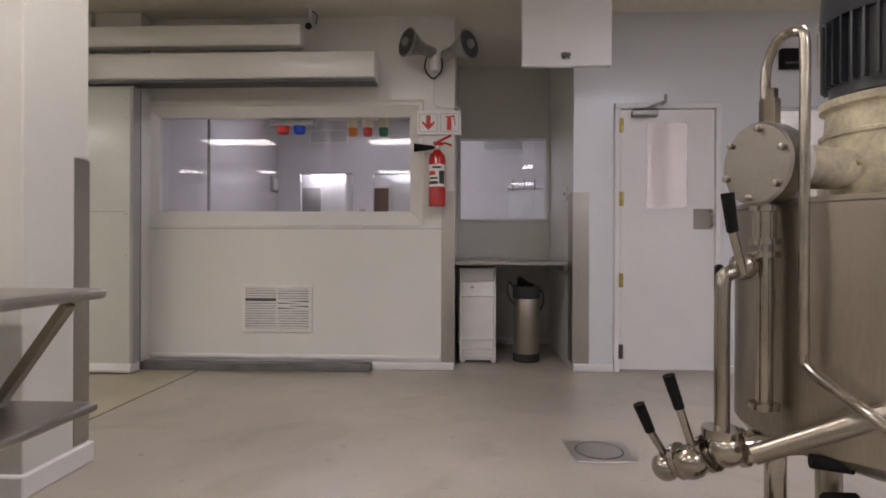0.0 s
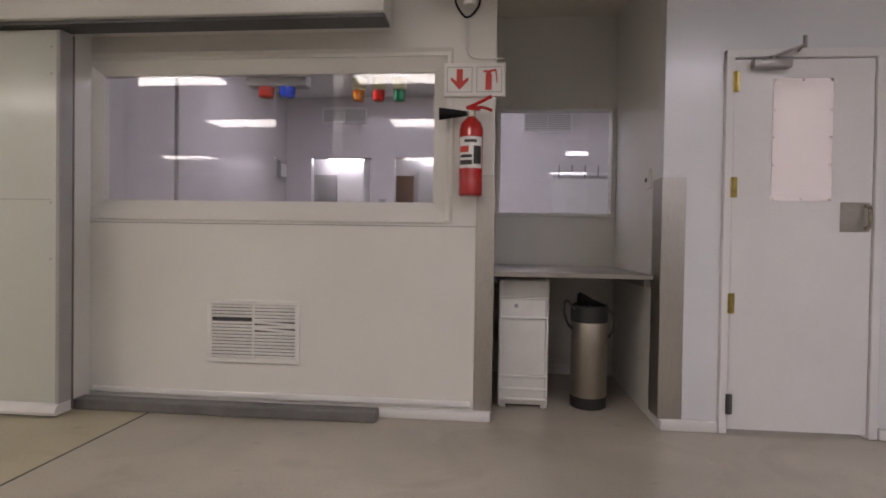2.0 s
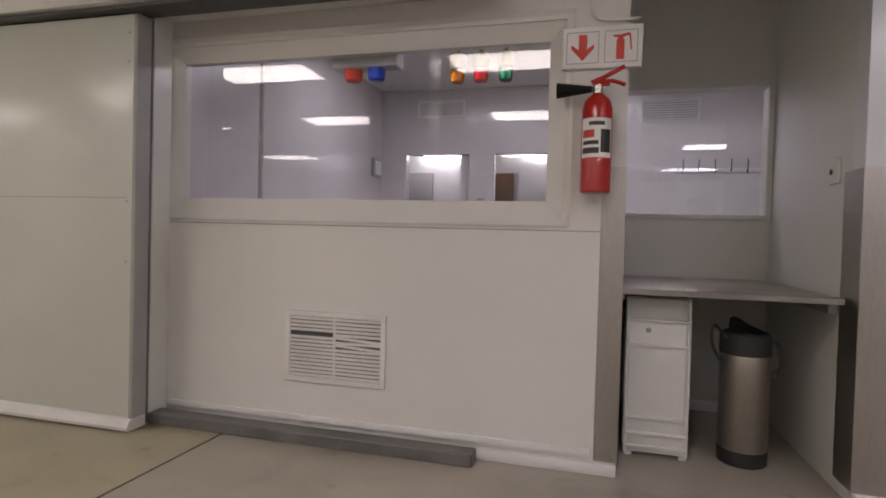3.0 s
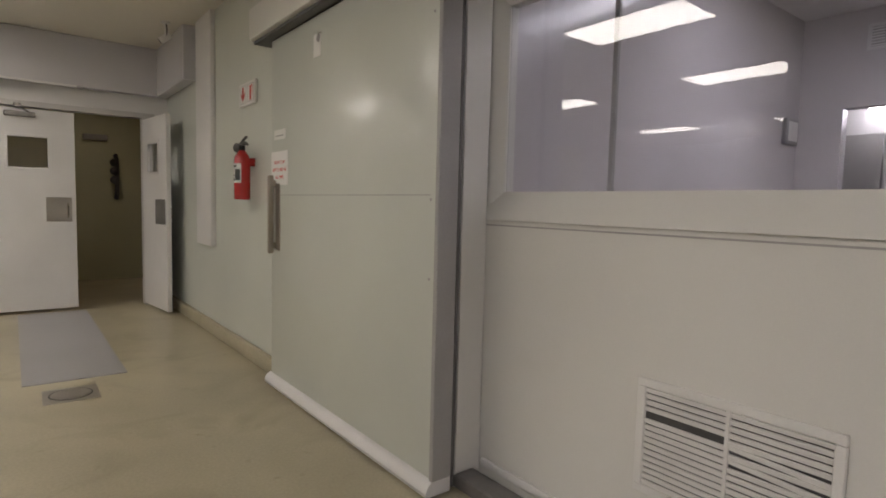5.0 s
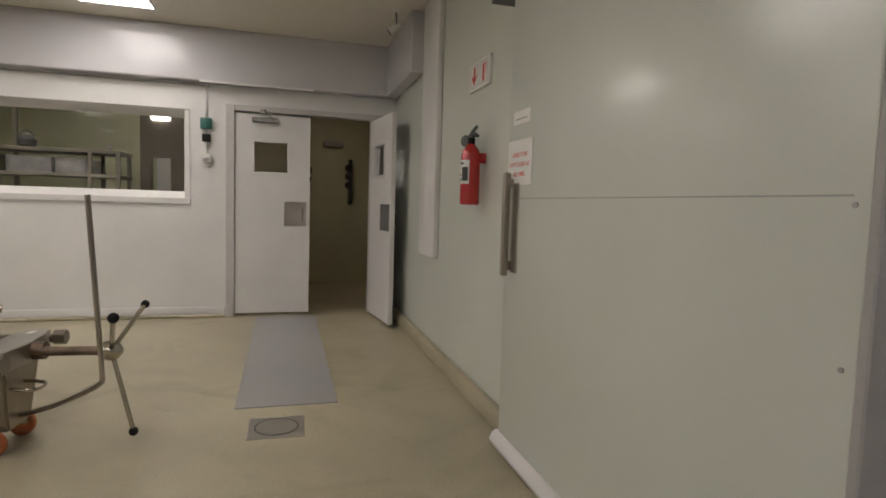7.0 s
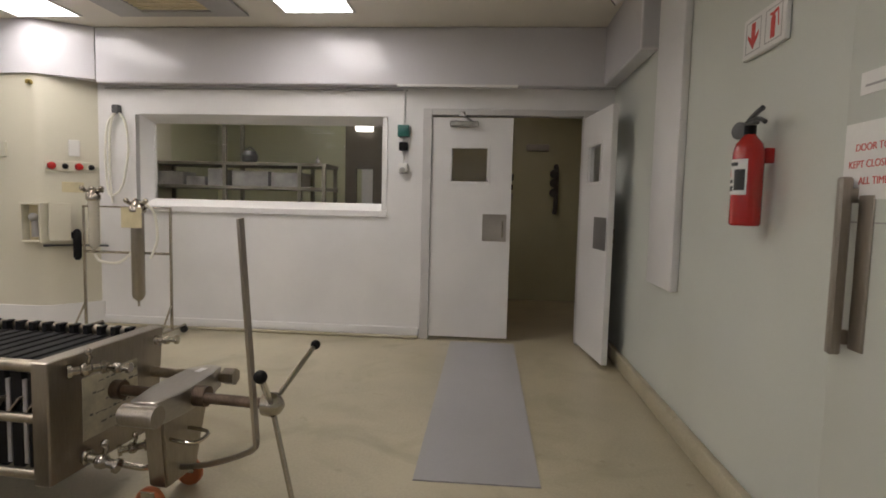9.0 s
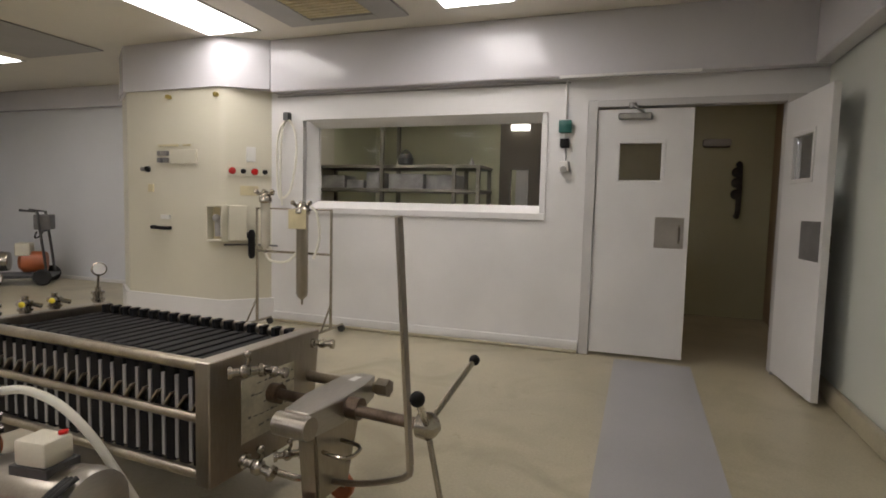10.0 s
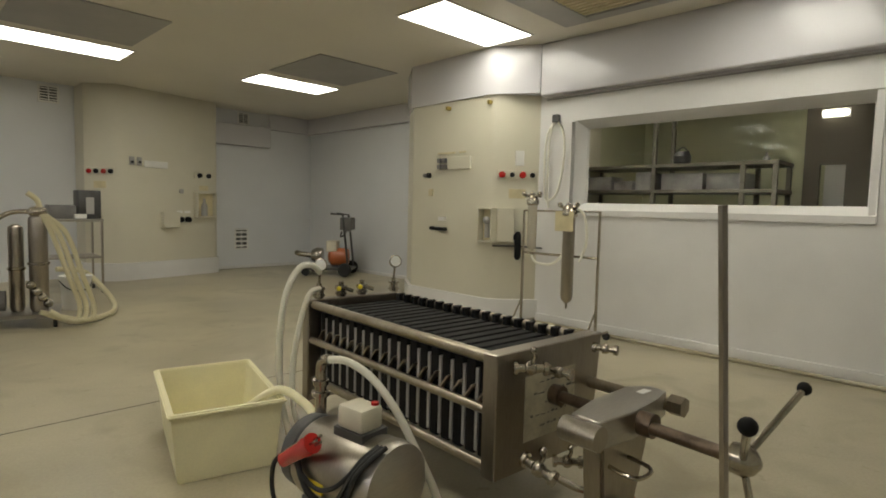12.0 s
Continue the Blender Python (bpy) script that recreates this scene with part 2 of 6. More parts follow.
def mesh_of(name, bm, mat, smooth=True):
    bmesh.ops.recalc_face_normals(bm, faces=bm.faces[:])
    me = bpy.data.meshes.new(name)
    bm.to_mesh(me)
    bm.free()
    me.materials.append(mat)
    if smooth:
        me.polygons.foreach_set("use_smooth", [True] * len(me.polygons))
        me.set_sharp_from_angle(angle=radians(35))
    return me


def part(name, bm, mat, parent, label=""):
    ob = new(name, mesh_of(name, bm, mat))
    ob.parent = parent
    if label:
        ob["label"] = label
    return ob


def thing(name, label, category, at=None, group="", kind=""):
    ob = new(name)
    ob.empty_display_size = 0.1
    if at is not None:
        ob.matrix_basis = at
    return tagged(ob, label, category, group, kind)


def solid(name, bm, mat, label, category, kind="", group=""):
    return tagged(new(name, mesh_of(name, bm, mat)), label, category, group, kind)


def B():
    return bmesh.new()


def text_mesh(body, size, mat, name, parent, m, label=""):
    cu = bpy.data.curves.new(name, "FONT")
    cu.body, cu.size, cu.align_x, cu.extrude = body, size, "CENTER", 0.0006
    tmp = bpy.data.objects.new(name, cu)
    me = bpy.data.meshes.new_from_object(tmp)
    bpy.data.objects.remove(tmp)
    me.materials.clear()
    me.materials.append(mat)
    ob = new(name, me)
    ob.parent = parent
    ob.matrix_basis = m
    if label:
        ob["label"] = label
    return ob


def wall(name, axis, p0, p1, a0, a1, z0, z1, mat, label, holes=()):
    """A wall from a0 to a1 along x (axis 'x', faces at y = p0 and p1) or along y, with openings (a0, a1, z0, z1) right through it."""
    us = sorted({a0, a1, *(h[0] for h in holes), *(h[1] for h in holes)})
    zs = sorted({z0, z1, *(h[2] for h in holes), *(h[3] for h in holes)})
    us, zs = [u for u in us if a0 <= u <= a1], [z for z in zs if z0 <= z <= z1]
    def full(i, j):
        if not (0 <= i < len(us) - 1 and 0 <= j < len(zs) - 1):
            return False
        u, z = (us[i] + us[i + 1]) / 2, (zs[j] + zs[j + 1]) / 2
        return not any(h[0] < u < h[1] and h[2] < z < h[3] for h in holes)
    bm = B()
    def quad(*pts):
        bm.faces.new([bm.verts.new((u, p, z) if axis == "x" else (p, u, z)) for u, p, z in pts])
    for i in range(len(us) - 1):
        for j in range(len(zs) - 1):
            if not full(i, j):
                continue
            u0, u1, c0, c1 = us[i], us[i + 1], zs[j], zs[j + 1]
            quad((u0, p0, c0), (u1, p0, c0), (u1, p0, c1), (u0, p0, c1))
            quad((u0, p1, c0), (u1, p1, c0), (u1, p1, c1), (u0, p1, c1))
            for di, dj, e in ((-1, 0, ((u0, c0), (u0, c1))), (1, 0, ((u1, c0), (u1, c1))), (0, -1, ((u0, c0), (u1, c0))), (0, 1, ((u0, c1), (u1, c1)))):
                if not full(i + di, j + dj):
                    (ua, ca), (ub, cb) = e
                    quad((ua, p0, ca), (ub, p0, cb), (ub, p1, cb), (ua, p1, ca))
    bmesh.ops.remove_doubles(bm, verts=bm.verts[:], dist=1e-5)
    return solid(name, bm, mat, label, "wall", "structure")


def strip(name, lo, hi, mat, label, category="trim", bev=0.004):
    return solid(name, block(B(), lo, hi, bev), mat, label, category, "structure")


def splayed_frame(name, x0, x1, z0, z1, w, y0, y1, mat, m, parent):
    """A window surround whose faces slope from the wall face (y0) in to the glass (y1)."""
    bm = B()
    o = [(x0 - w, z0 - w), (x1 + w, z0 - w), (x1 + w, z1 + w), (x0 - w, z1 + w)]
    i = [(x0, z0), (x1, z0), (x1, z1), (x0, z1)]
    lip = 0.012
    ro = [bm.verts.new(m @ Vector((x, y0 + 0.03, z))) for x, z in o]
    rf = [bm.verts.new(m @ Vector((x, y0 - lip, z))) for x, z in o]
    ri = [bm.verts.new(m @ Vector((x, y1, z))) for x, z in i]
    rb = [bm.verts.new(m @ Vector((x, y1 + 0.05, z))) for x, z in i]
    for a, b in ((ro, rf), (rf, ri), (ri, rb)):
        for k in range(4):
            bm.faces.new((a[k], a[(k + 1) % 4], b[(k + 1) % 4], b[k]))
    return part(name, bm, mat, parent)


def pane(name, lo, hi, parent, mat=None):
    ob = part(name, block(B(), lo, hi), mat or GLASS, parent, "clear glass pane")
    ob.visible_shadow = False
    return ob


def grille(name, w, h, m, mat, label, slats=10, back=DARK, fill=0.27, flaw=False):
    """A louvred wall vent: frame, dark backing for the shade behind it, and slanted slats; its face looks along -y."""
    v = thing(name, label, "vent", m)
    bm = B()
    f = 0.028
    for lo, hi in (((-w / 2, -0.014, -h / 2), (w / 2, 0, -h / 2 + f)), ((-w / 2, -0.014, h / 2 - f), (w / 2, 0, h / 2)), ((-w / 2, -0.014, -h / 2 + f), (-w / 2 + f, 0, h / 2 - f)), ((w / 2 - f, -0.014, -h / 2 + f), (w / 2, 0, h / 2 - f))):
        block(bm, lo, hi, 0.003)
    part("frame_trim", bm, mat, v)
    # flat sheet whose dark colour gives the gaps between slats their shade
    part("backing", block(B(), (-w / 2 + f, -0.001, -h / 2 + f), (w / 2 - f, 0.004, h / 2 - f)), back, v, "dark sheet that stands for the shade behind the slats")
    part("mullion", block(B(), (-0.006, -0.011, -h / 2 + f), (0.006, -0.001, h / 2 - f), 0.001), mat, v)
    step = (h - 2 * f) / slats
    shared = None
    for k in range(slats):
        for side in (-1, 1):
            if flaw and side == -1 and k == slats - 5:
                continue
            z = -h / 2 + f + (k + 0.5) * step
            cx = side * (w / 4 - f / 2 + 0.003)
            if shared is None:
                shared = mesh_of("slat", block(B(), (-(w / 4 - f / 2 - 0.003), -0.004, -step * fill), (w / 4 - f / 2 - 0.003, 0.004, step * fill), 0.001, m=pose(0, 0, 0, 12)), mat)
            s = new("slat", shared)
            s.parent = v
            sag = 0.0
            if flaw and side == 1 and k in (slats - 6, slats - 8):
                sag = random.uniform(2.0, 3.5)
            s.matrix_basis = pose(cx, -0.006, z, 0, sag, 0)
    return v


FACE_PY = pose(0, 0, 0, 0, 0, 180)   # turns a -y face to +y


def face_x(x, y, z):
    """Placed on a wall that looks along +x."""
    return pose(x, y, z, 0, 0, 90)

# ---- the large structure ----
H = 2.82
YA, YN, XW = 5.13, 4.957, -7.45          # window wall, left north wall, west wall
XE, YS, XR = 4.6, -6.2, -8.66            # east wall, back wall, recessed west wall

fl = solid("floor_left", block(B(), (XR - 0.1, YS - 0.1, -0.1), (-1.755, YA + 0.1, 0)), FLOOR_L, "beige seamless resin floor, worn and slightly glossy", "floor", "structure")
solid("floor_right", block(B(), (-1.749, YS - 0.1, -0.1), (XE + 0.1, 6.5, 0)), FLOOR_R, "grey-beige seamless resin floor with a soft sheen", "floor", "structure")
strip("floor_joint", (-1.758, 2.4, -0.02), (-1.746, 5.0, 0.0012), JOINT, "dark sealed joint line across the resin floor", "floor joint", 0)
strip("floor_joint", (-7.3, 0.085, -0.02), (-2.2, 0.092, 0.0012), JOINT, "thin dark joint line across the resin floor", "floor joint", 0)
strip("floor_strip", (-7.36, 3.55, -0.02), (-4.74, 4.13, 0.0065), STRIP, "worn grey-blue painted strip on the floor by the double door", "floor marking", 0)

# ceiling with lamp openings left out below its face
strip("ceiling", (XR - 0.1, YS - 0.1, H), (XE + 0.1, YA + 0.12, H + 0.1), CEIL, "flat cream-white ceiling boards", "ceiling", 0)
strip("ceiling_alcove", (0.13, YA + 0.121, H), (1.31, 6.5, H + 0.1), CEIL, "flat cream-white ceiling of the alcove", "ceiling", 0)

WIN = (-2.185, -0.11, 1.262, 2.03)
wall("wall_north", "x", YA, YA + 0.12, -2.6, 0.25, 0, H, PANEL, "off-white panelled wall with a long window", [(WIN[0] - 0.1, WIN[1] + 0.08, WIN[2] - 0.11, WIN[3] + 0.08)])
wall("wall_north_left", "x", YN, YN + 0.12, XW - 0.13, -2.6, 0, H, PANEL_GREEN, "pale green-white lacquered wall beside the sliding door")
wall("wall_north_step", "y", -2.66, -2.60, YN + 0.122, YA + 0.12, 0, H, PANEL, "short white return of the wall")
solid("wall_return", block(B(), (-2.595, 4.99, 0), (-2.222, YA - 0.002, H - 0.002), 0.004), PANEL, "white wall return beside the sliding door", "wall", "structure")
wall("wall_alcove_left", "y", 0.13, 0.25, YA + 0.122, 6.39, 0, H, PANEL, "grey-white side wall of the alcove")
wall("wall_alcove_right", "y", 1.19, 1.31, YA + 0.122, 6.39, 0, H, PANEL, "grey-white side wall of the alcove")
wall("wall_alcove_back", "x", 6.39, 6.50, 0.13, 1.31, 0, H, PANEL, "grey-white back wall of the alcove with a window", [(0.29, 1.153, 1.27, 2.083)])
wall("wall_north_right", "x", YA, YA + 0.12, 1.19, XE, 0, H, PANEL_BLUE, "cool white panelled wall with a white door", [(1.53, 2.30, -0.001, 2.075), (2.74, 3.95, 1.255, 2.07)])
DD = (3.30, 4.78)
wall("wall_west", "y", XW - 0.13, XW, 0.0, YN, 0, H, WHITE, "white panelled wall with a window and a double door", [(0.48, 2.87, 1.13, 2.05), (DD[0], DD[1], -0.001, 2.10)])
wall("wall_west_far", "y", XR - 0.1, XR, YS, 0.0, 0, H, PANEL_BLUE, "white wall of the far recess")
wall("wall_west_return", "x", 0.0, 0.06, XR - 0.1, XW - 0.13, 0, H, WHITE, "white return wall behind the column")
wall("wall_back", "x", YS - 0.12, YS, XR - 0.1, XE, 0, H, PANEL_BLUE, "white back wall of the hall")
wall("wall_east", "y", XE, XE + 0.1, YS, YA, 0, H, PANEL, "white end wall of the hall")

# upper band that steps out over the west and north-left walls
bm = B()
XB = XW + 0.13
block(bm, (XW, 0.182, 2.315), (XB, YN, H), 0.01)
block(bm, (XB, YN - 0.13, 2.315), (-6.16, YN, H), 0.01)
solid("wall_band", bm, BAND, "glossy lilac-white band that juts out under the ceiling", "wall", "structure")
bm = B()
prism(bm, [(XR, -2.05), (XR + 0.05, -2.05), (-7.47, -1.98), (-7.105, -1.5), (-7.07, -0.25), (-7.12, -0.15), (XB + 0.004, 0.18), (XR, 0.18)], 2.345, H)
solid("column_head", bm, BAND, "glossy lilac-white head above the column", "wall", "structure")
strip("wall_band_far", (XR, YS, 2.53), (XR + 0.12, -2.06, H), BAND, "glossy lilac-white band under the ceiling", "wall", 0.01)

# columns with raised white plinths
def column(name, outline, label):
    solid(name, prism(B(), outline, 0, H - 0.002), CREAM, label, "column", "structure")
column("column_west", [(XR, -1.95), (-7.48, -1.95), (-7.13, -1.48), (-7.095, -0.26), (-7.14, -0.17), (-7.47, 0.125), (XR, 0.125)], "cream boxed-in column with rounded corners")
column("column_back", [(-6.63, YS), (-6.63, -5.86), (-6.55, -5.78), (-5.12, -5.48), (-5.02, -5.5), (-4.70, -5.8), (-4.68, YS)], "cream boxed-in column with rounded corners")
solid("plinth_west", prism(B(), [(XR + 0.2, -1.97), (-7.46, -1.97), (-7.10, -1.50), (-7.065, -0.25), (-7.11, -0.15), (-7.43, 0.14), (XR + 0.2, 0.14)], 0, 0.24), WHITE, "raised white plinth round the column", "plinth", "structure")
solid("plinth_back", prism(B(), [(-6.66, YS), (-6.66, -5.84), (-6.57, -5.75), (-5.12, -5.45), (-5.0, -5.47), (-4.66, -5.79), (-4.64, YS)], 0, 0.26), WHITE, "raised white plinth round the column", "plinth", "structure")

# skirtings and trim
SK = WHITE
def skirt(lo, hi, label="white skirting with a stepped top"):
    bm = block(B(), lo, hi, 0.008, 2)
    solid("baseboard", bm, SK, label, "skirting", "structure")
skirt((-0.41, YA - 0.035, 0), (0.25, YA, 0.055))
skirt((-2.20, YA - 0.02, 0.075), (0.13, YA, 0.11), "thin white ledge along the wall foot")
skirt((1.19, YA - 0.035, 0), (1.50, YA, 0.06))
skirt((2.335, YA - 0.035, 0), (XE, YA, 0.06))
skirt((0.252, 6.355, 0), (1.188, 6.388, 0.07))
skirt((XW, 0.145, 0.03), (XW + 0.03, DD[0] - 0.06, 0.105))
solid("baseboard", block(B(), (XW, 0.145, 0.0), (XW + 0.055, DD[0] - 0.06, 0.03), 0.01), FLOOR_L, "coved resin foot of the wall", "skirting", "structure")
solid("baseboard", block(B(), (XW + 0.02, YN - 0.05, 0.0), (-4.1, YN, 0.12), 0.02, 2), FLOOR_L, "beige coved resin upstand along the wall", "skirting", "structure")
skirt((XR, YS, 0), (-6.67, YS + 0.03, 0.05))
skirt((XR, -6.1, 0), (XR + 0.03, -2.1, 0.05))
strip("wall_seam", (-2.28, YA - 0.003, 1.118), (0.24, YA, 1.124), GREYPANEL, "thin horizontal joint between wall panels", "trim", 0)
strip("floor_rail", (-2.24, 4.99, 0), (-0.395, YA - 0.036, 0.062), GREY, "dark grey floor rail of the sliding door", "rail", 0.006)
strip("cable_duct", (XW, 0.185, 2.285), (XW + 0.014, DD[0] - 0.2, 2.297), GREYPANEL, "thin dark cable run under the band", "trim", 0.004)
strip("cable_trunking", (XB - 0.01, 3.02, 2.300), (XB + 0.012, 4.09, 2.322), WHITE, "white cable trunking under the band", "trim", 0.003)

# stainless corner guards
def guard(lo, hi, lo2, hi2, label):
    g = thing("corner_guard", label, "corner guard", kind="structure")
    part("face_plate", block(B(), lo, hi, 0.001), GUARD, g)
    part("side_plate", block(B(), lo2, hi2, 0.001), GUARD, g)
guard((0.15, YA - 0.006, 0.06), (0.256, YA - 0.002, 1.42), (0.252, YA - 0.002, 0.06), (0.256, 5.30, 1.42), "brushed steel guard on the wall corner by the alcove")
guard((1.186, YA - 0.006, 0.06), (1.313, YA - 0.002, 1.412), (1.184, YA - 0.006, 0.06), (1.188, 5.31, 1.412), "brushed steel guard on the wall corner by the alcove")

# window in the north wall
w = thing("window_1", "long fixed window in a white splayed surround", "window", kind="structure")
splayed_frame("window_frame", WIN[0], WIN[1], WIN[2], WIN[3], 0.12, YA, YA + 0.062, PANEL, Matrix(), w)
pane("pane", (WIN[0], YA + 0.07, WIN[2]), (WIN[1], YA + 0.076, WIN[3]), w)
# window of the alcove
w = thing("window_2", "fixed window in the back of the alcove", "window", kind="structure")
bm = B()
for lo, hi in (((0.255, 6.37, 1.24), (1.19, 6.389, 1.27)), ((0.255, 6.37, 2.083), (1.19, 6.389, 2.115)), ((0.255, 6.37, 1.27), (0.29, 6.389, 2.083)), ((1.153, 6.37, 1.27), (1.188, 6.389, 2.083))):
    block(bm, lo, hi, 0.002)
part("window_frame", bm, PANEL, w)
pane("pane", (0.29, 6.43, 1.27), (1.153, 6.436, 2.083), w)
# window of the right wall
w = thing("window_3", "fixed window beside the white door", "window", kind="structure")
bm = B()
for lo, hi in (((2.72, YA - 0.004, 1.235), (3.97, YA + 0.01, 1.255)), ((2.72, YA - 0.004, 2.07), (3.97, YA + 0.01, 2.09)), ((2.72, YA - 0.004, 1.255), (2.74, YA + 0.01, 2.07))):
    block(bm, lo, hi, 0.002)
part("window_frame", bm, PANEL_BLUE, w)
pane("pane", (2.74, YA + 0.06, 1.255), (3.95, YA + 0.066, 2.07), w)
# window of the west wall
w = thing("window_4", "wide fixed window with a bright white sill", "window", kind="structure")
mw = Matrix.Translation((XW, 0, 0)) @ pose(0, 0, 0, 0, 0, 90)
splayed_frame("window_frame", 0.60, 2.85, 1.255, 1.985, 0.07, 0.0, 0.10, WHITE, mw, w)
part("window_sill", block(B(), (XW - 0.10, 0.45, 1.13), (XW + 0.022, 2.92, 1.19), 0.004), WHITE, w)
pane("pane", (XW - 0.115, 0.60, 1.255), (XW - 0.109, 2.85, 1.985), w, GLASS_W)

# sliding cold-room door, closed over the left of the opening
sd = thing("sliding_door", "pale green-white sliding door with a rounded rubber foot, closed", "door", kind="structure")
part("door_leaf", block(B(), (-3.985, 4.855, 0.075), (-2.225, 4.945, 2.20), 0.008, 2), PANEL_GREEN, sd)
part("edge_trim", block(B(), (-2.224, 4.85, 0.07), (-2.20, 4.95, 2.20), 0.004), GREYPANEL, sd)
bm = B()
prism(bm, [(0.0, 0.075), (-0.022, 0.06), (-0.035, 0.03), (-0.03, 0.012), (0.09, 0.012), (0.09, 0.075)], -4.01, -2.20, Matrix.Translation((0, 4.855, 0)) @ Matrix(((0, 0, 1, 0), (1, 0, 0, 0), (0, 1, 0, 0), (0, 0, 0, 1))))
part("foot_seal", bm, WHITE, sd, "rounded white foot strip")
part("seam", block(B(), (-3.965, 4.8535, 1.236), (-2.26, 4.856, 1.240)), GREYPANEL, sd)
part("edge_seal", block(B(), (-2.225, 4.951, 0.02), (-2.203, 4.972, 2.20), 0.006), GREY, sd, "black rubber edge seal")
bm = B()
block(bm, (-3.925, 4.805, 0.87), (-3.90, 4.84, 1.36), 0.006)
block(bm, (-3.924, 4.83, 0.90), (-3.901, 4.857, 0.94))
block(bm, (-3.924, 4.83, 1.29), (-3.901, 4.857, 1.33))
part("door_handle", bm, STEEL, sd, "upright steel pull handle")
part("handle_plate", block(B(), (-3.895, 4.849, 0.89), (-3.835, 4.856, 1.31), 0.002), STEEL, sd)
bm = B()
for z in (0.9, 1.22, 1.95, 2.1):
    rod(bm, (-2.255, 4.858, z), (-2.255, 4.852, z), 0.006, seg=8)
part("screws", bm, GREYPANEL, sd)
nt = thing("door_notice", "white paper notice with red lettering on the sliding door", "sign")
part("sheet", block(B(), (-3.975, 4.852, 1.30), (-3.71, 4.8545, 1.507)), PAPER, nt)
for k, line in enumerate(("DOOR TO BE", "KEPT CLOSED AT", "ALL TIMES")):
    text_mesh(line, 0.028, REDINK, "lettering", nt, pose(-3.843, 4.8515, 1.43 - k * 0.045, 90), "red capitals")
nt = thing("paper_label", "small white paper label on the sliding door", "label")
part("sheet", block(B(), (-3.93, 4.853, 1.58), (-3.75, 4.8545, 1.64)), PAPER, nt)
part("printed_lines", block(B(), (-3.91, 4.852, 1.60), (-3.78, 4.8531, 1.606)), GREYPANEL, nt)
nt = thing("round_label", "white label with a dark round emblem on the sliding door", "label")
part("sheet", block(B(), (-3.36, 4.853, 1.98), (-3.27, 4.8545, 2.10)), PAPER, nt)
part("emblem", lathe(B(), [(0.022, 0), (0.022, 0.001)], pose(-3.30, 4.853, 2.075, 90), 16), GREYPANEL, nt)

# track casing of the sliding door
tr = thing("door_track", "long white casing of the sliding door track", "track", kind="structure")
part("casing", block(B(), (-4.16, 4.77, 2.226), (-0.33, YN - 0.003, 2.42), 0.012, 2), PANEL, tr)
part("track", block(B(), (-4.15, 4.80, 2.205), (-0.335, 4.95, 2.225), 0.002), DARK, tr, "dark running track")
part("upper_ledge", block(B(), (-4.16, 4.84, 2.49), (-0.9, YN - 0.003, 2.66), 0.03, 2), PANEL, tr)
part("wall_bracket", block(B(), (-2.29, YN, 2.25), (-0.36, YA - 0.003, 2.42), 0.004), PANEL, tr)

# hinged white door on the right
d = thing("door_1", "white hinged door with a small pinned window and brass hinges, shut", "door", kind="structure")
bm = B()
for lo, hi in (((1.505, YA - 0.03, 0), (1.55, YA + 0.10, 2.105)), ((2.282, YA - 0.03, 0), (2.327, YA + 0.10, 2.105)), ((1.505, YA - 0.032, 2.06), (2.327, YA + 0.10, 2.107))):
    block(bm, lo, hi, 0.004)
part("door_frame", bm, WHITE, d)
leaf_bm = B()
for lo, hi in (((1.556, YA - 0.012, 0.022), (1.79, YA + 0.028, 2.055)), ((2.03, YA - 0.012, 0.022), (2.277, YA + 0.028, 2.055)), ((1.79, YA - 0.012, 0.022), (2.03, YA + 0.028, 1.335)), ((1.79, YA - 0.012, 1.915), (2.03, YA + 0.028, 2.055))):
    block(leaf_bm, lo, hi)
leaf = part("door_leaf", leaf_bm, WHITE, d)
pane("pane", (1.755, YA - 0.019, 1.285), (2.065, YA - 0.0125, 1.95), leaf, PLEXI)
bm = B()
for x in (1.765, 1.91, 2.055):
    for z in (1.295, 1.94):
        ball(bm, (x, YA - 0.02, z), 0.006, 8)
for z in (1.48, 1.63, 1.78):
    for x in (1.765, 2.055):
        ball(bm, (x, YA - 0.02, z), 0.006, 8)
part("pins", bm, STEEL, leaf)
for z in (0.165, 0.72, 1.355, 1.93):
    bm = block(B(), (1.538, YA - 0.036, z - 0.055), (1.572, YA - 0.028, z + 0.055), 0.001)
    rod(bm, (1.552, YA - 0.040, z - 0.055), (1.552, YA - 0.040, z + 0.055), 0.008, seg=10)
    for dz in (-0.035, 0.035):
        block(bm, (1.538, YA - 0.037, z + dz - 0.004), (1.570, YA - 0.0362, z + dz + 0.004))
    part("hinge", bm, BRASS if z > 0.5 else DARK, d)
part("push_plate", block(B(), (2.115, YA - 0.016, 1.12), (2.265, YA - 0.0125, 1.28), 0.002), STEEL_H, leaf)
bm = pipe(B(), [(2.245, YA - 0.016, 1.14), (2.245, YA - 0.05, 1.15), (2.245, YA - 0.055, 1.20), (2.245, YA - 0.05, 1.25), (2.245, YA - 0.016, 1.26)], 0.011, 8, 3)
part("door_handle", bm, CHROME, leaf)
bm = block(B(), (1.63, YA - 0.075, 1.995), (1.83, YA - 0.013, 2.045), 0.012, 2)
rod(bm, (1.73, YA - 0.05, 2.045), (1.73, YA - 0.05, 2.06), 0.018)
pipe(bm, [(1.73, YA - 0.05, 2.055), (1.86, YA - 0.10, 2.10), (1.87, YA - 0.10, 2.105)], 0.008)
pipe(bm, [(1.87, YA - 0.10, 2.105), (1.87, YA - 0.03, 2.09)], 0.007)
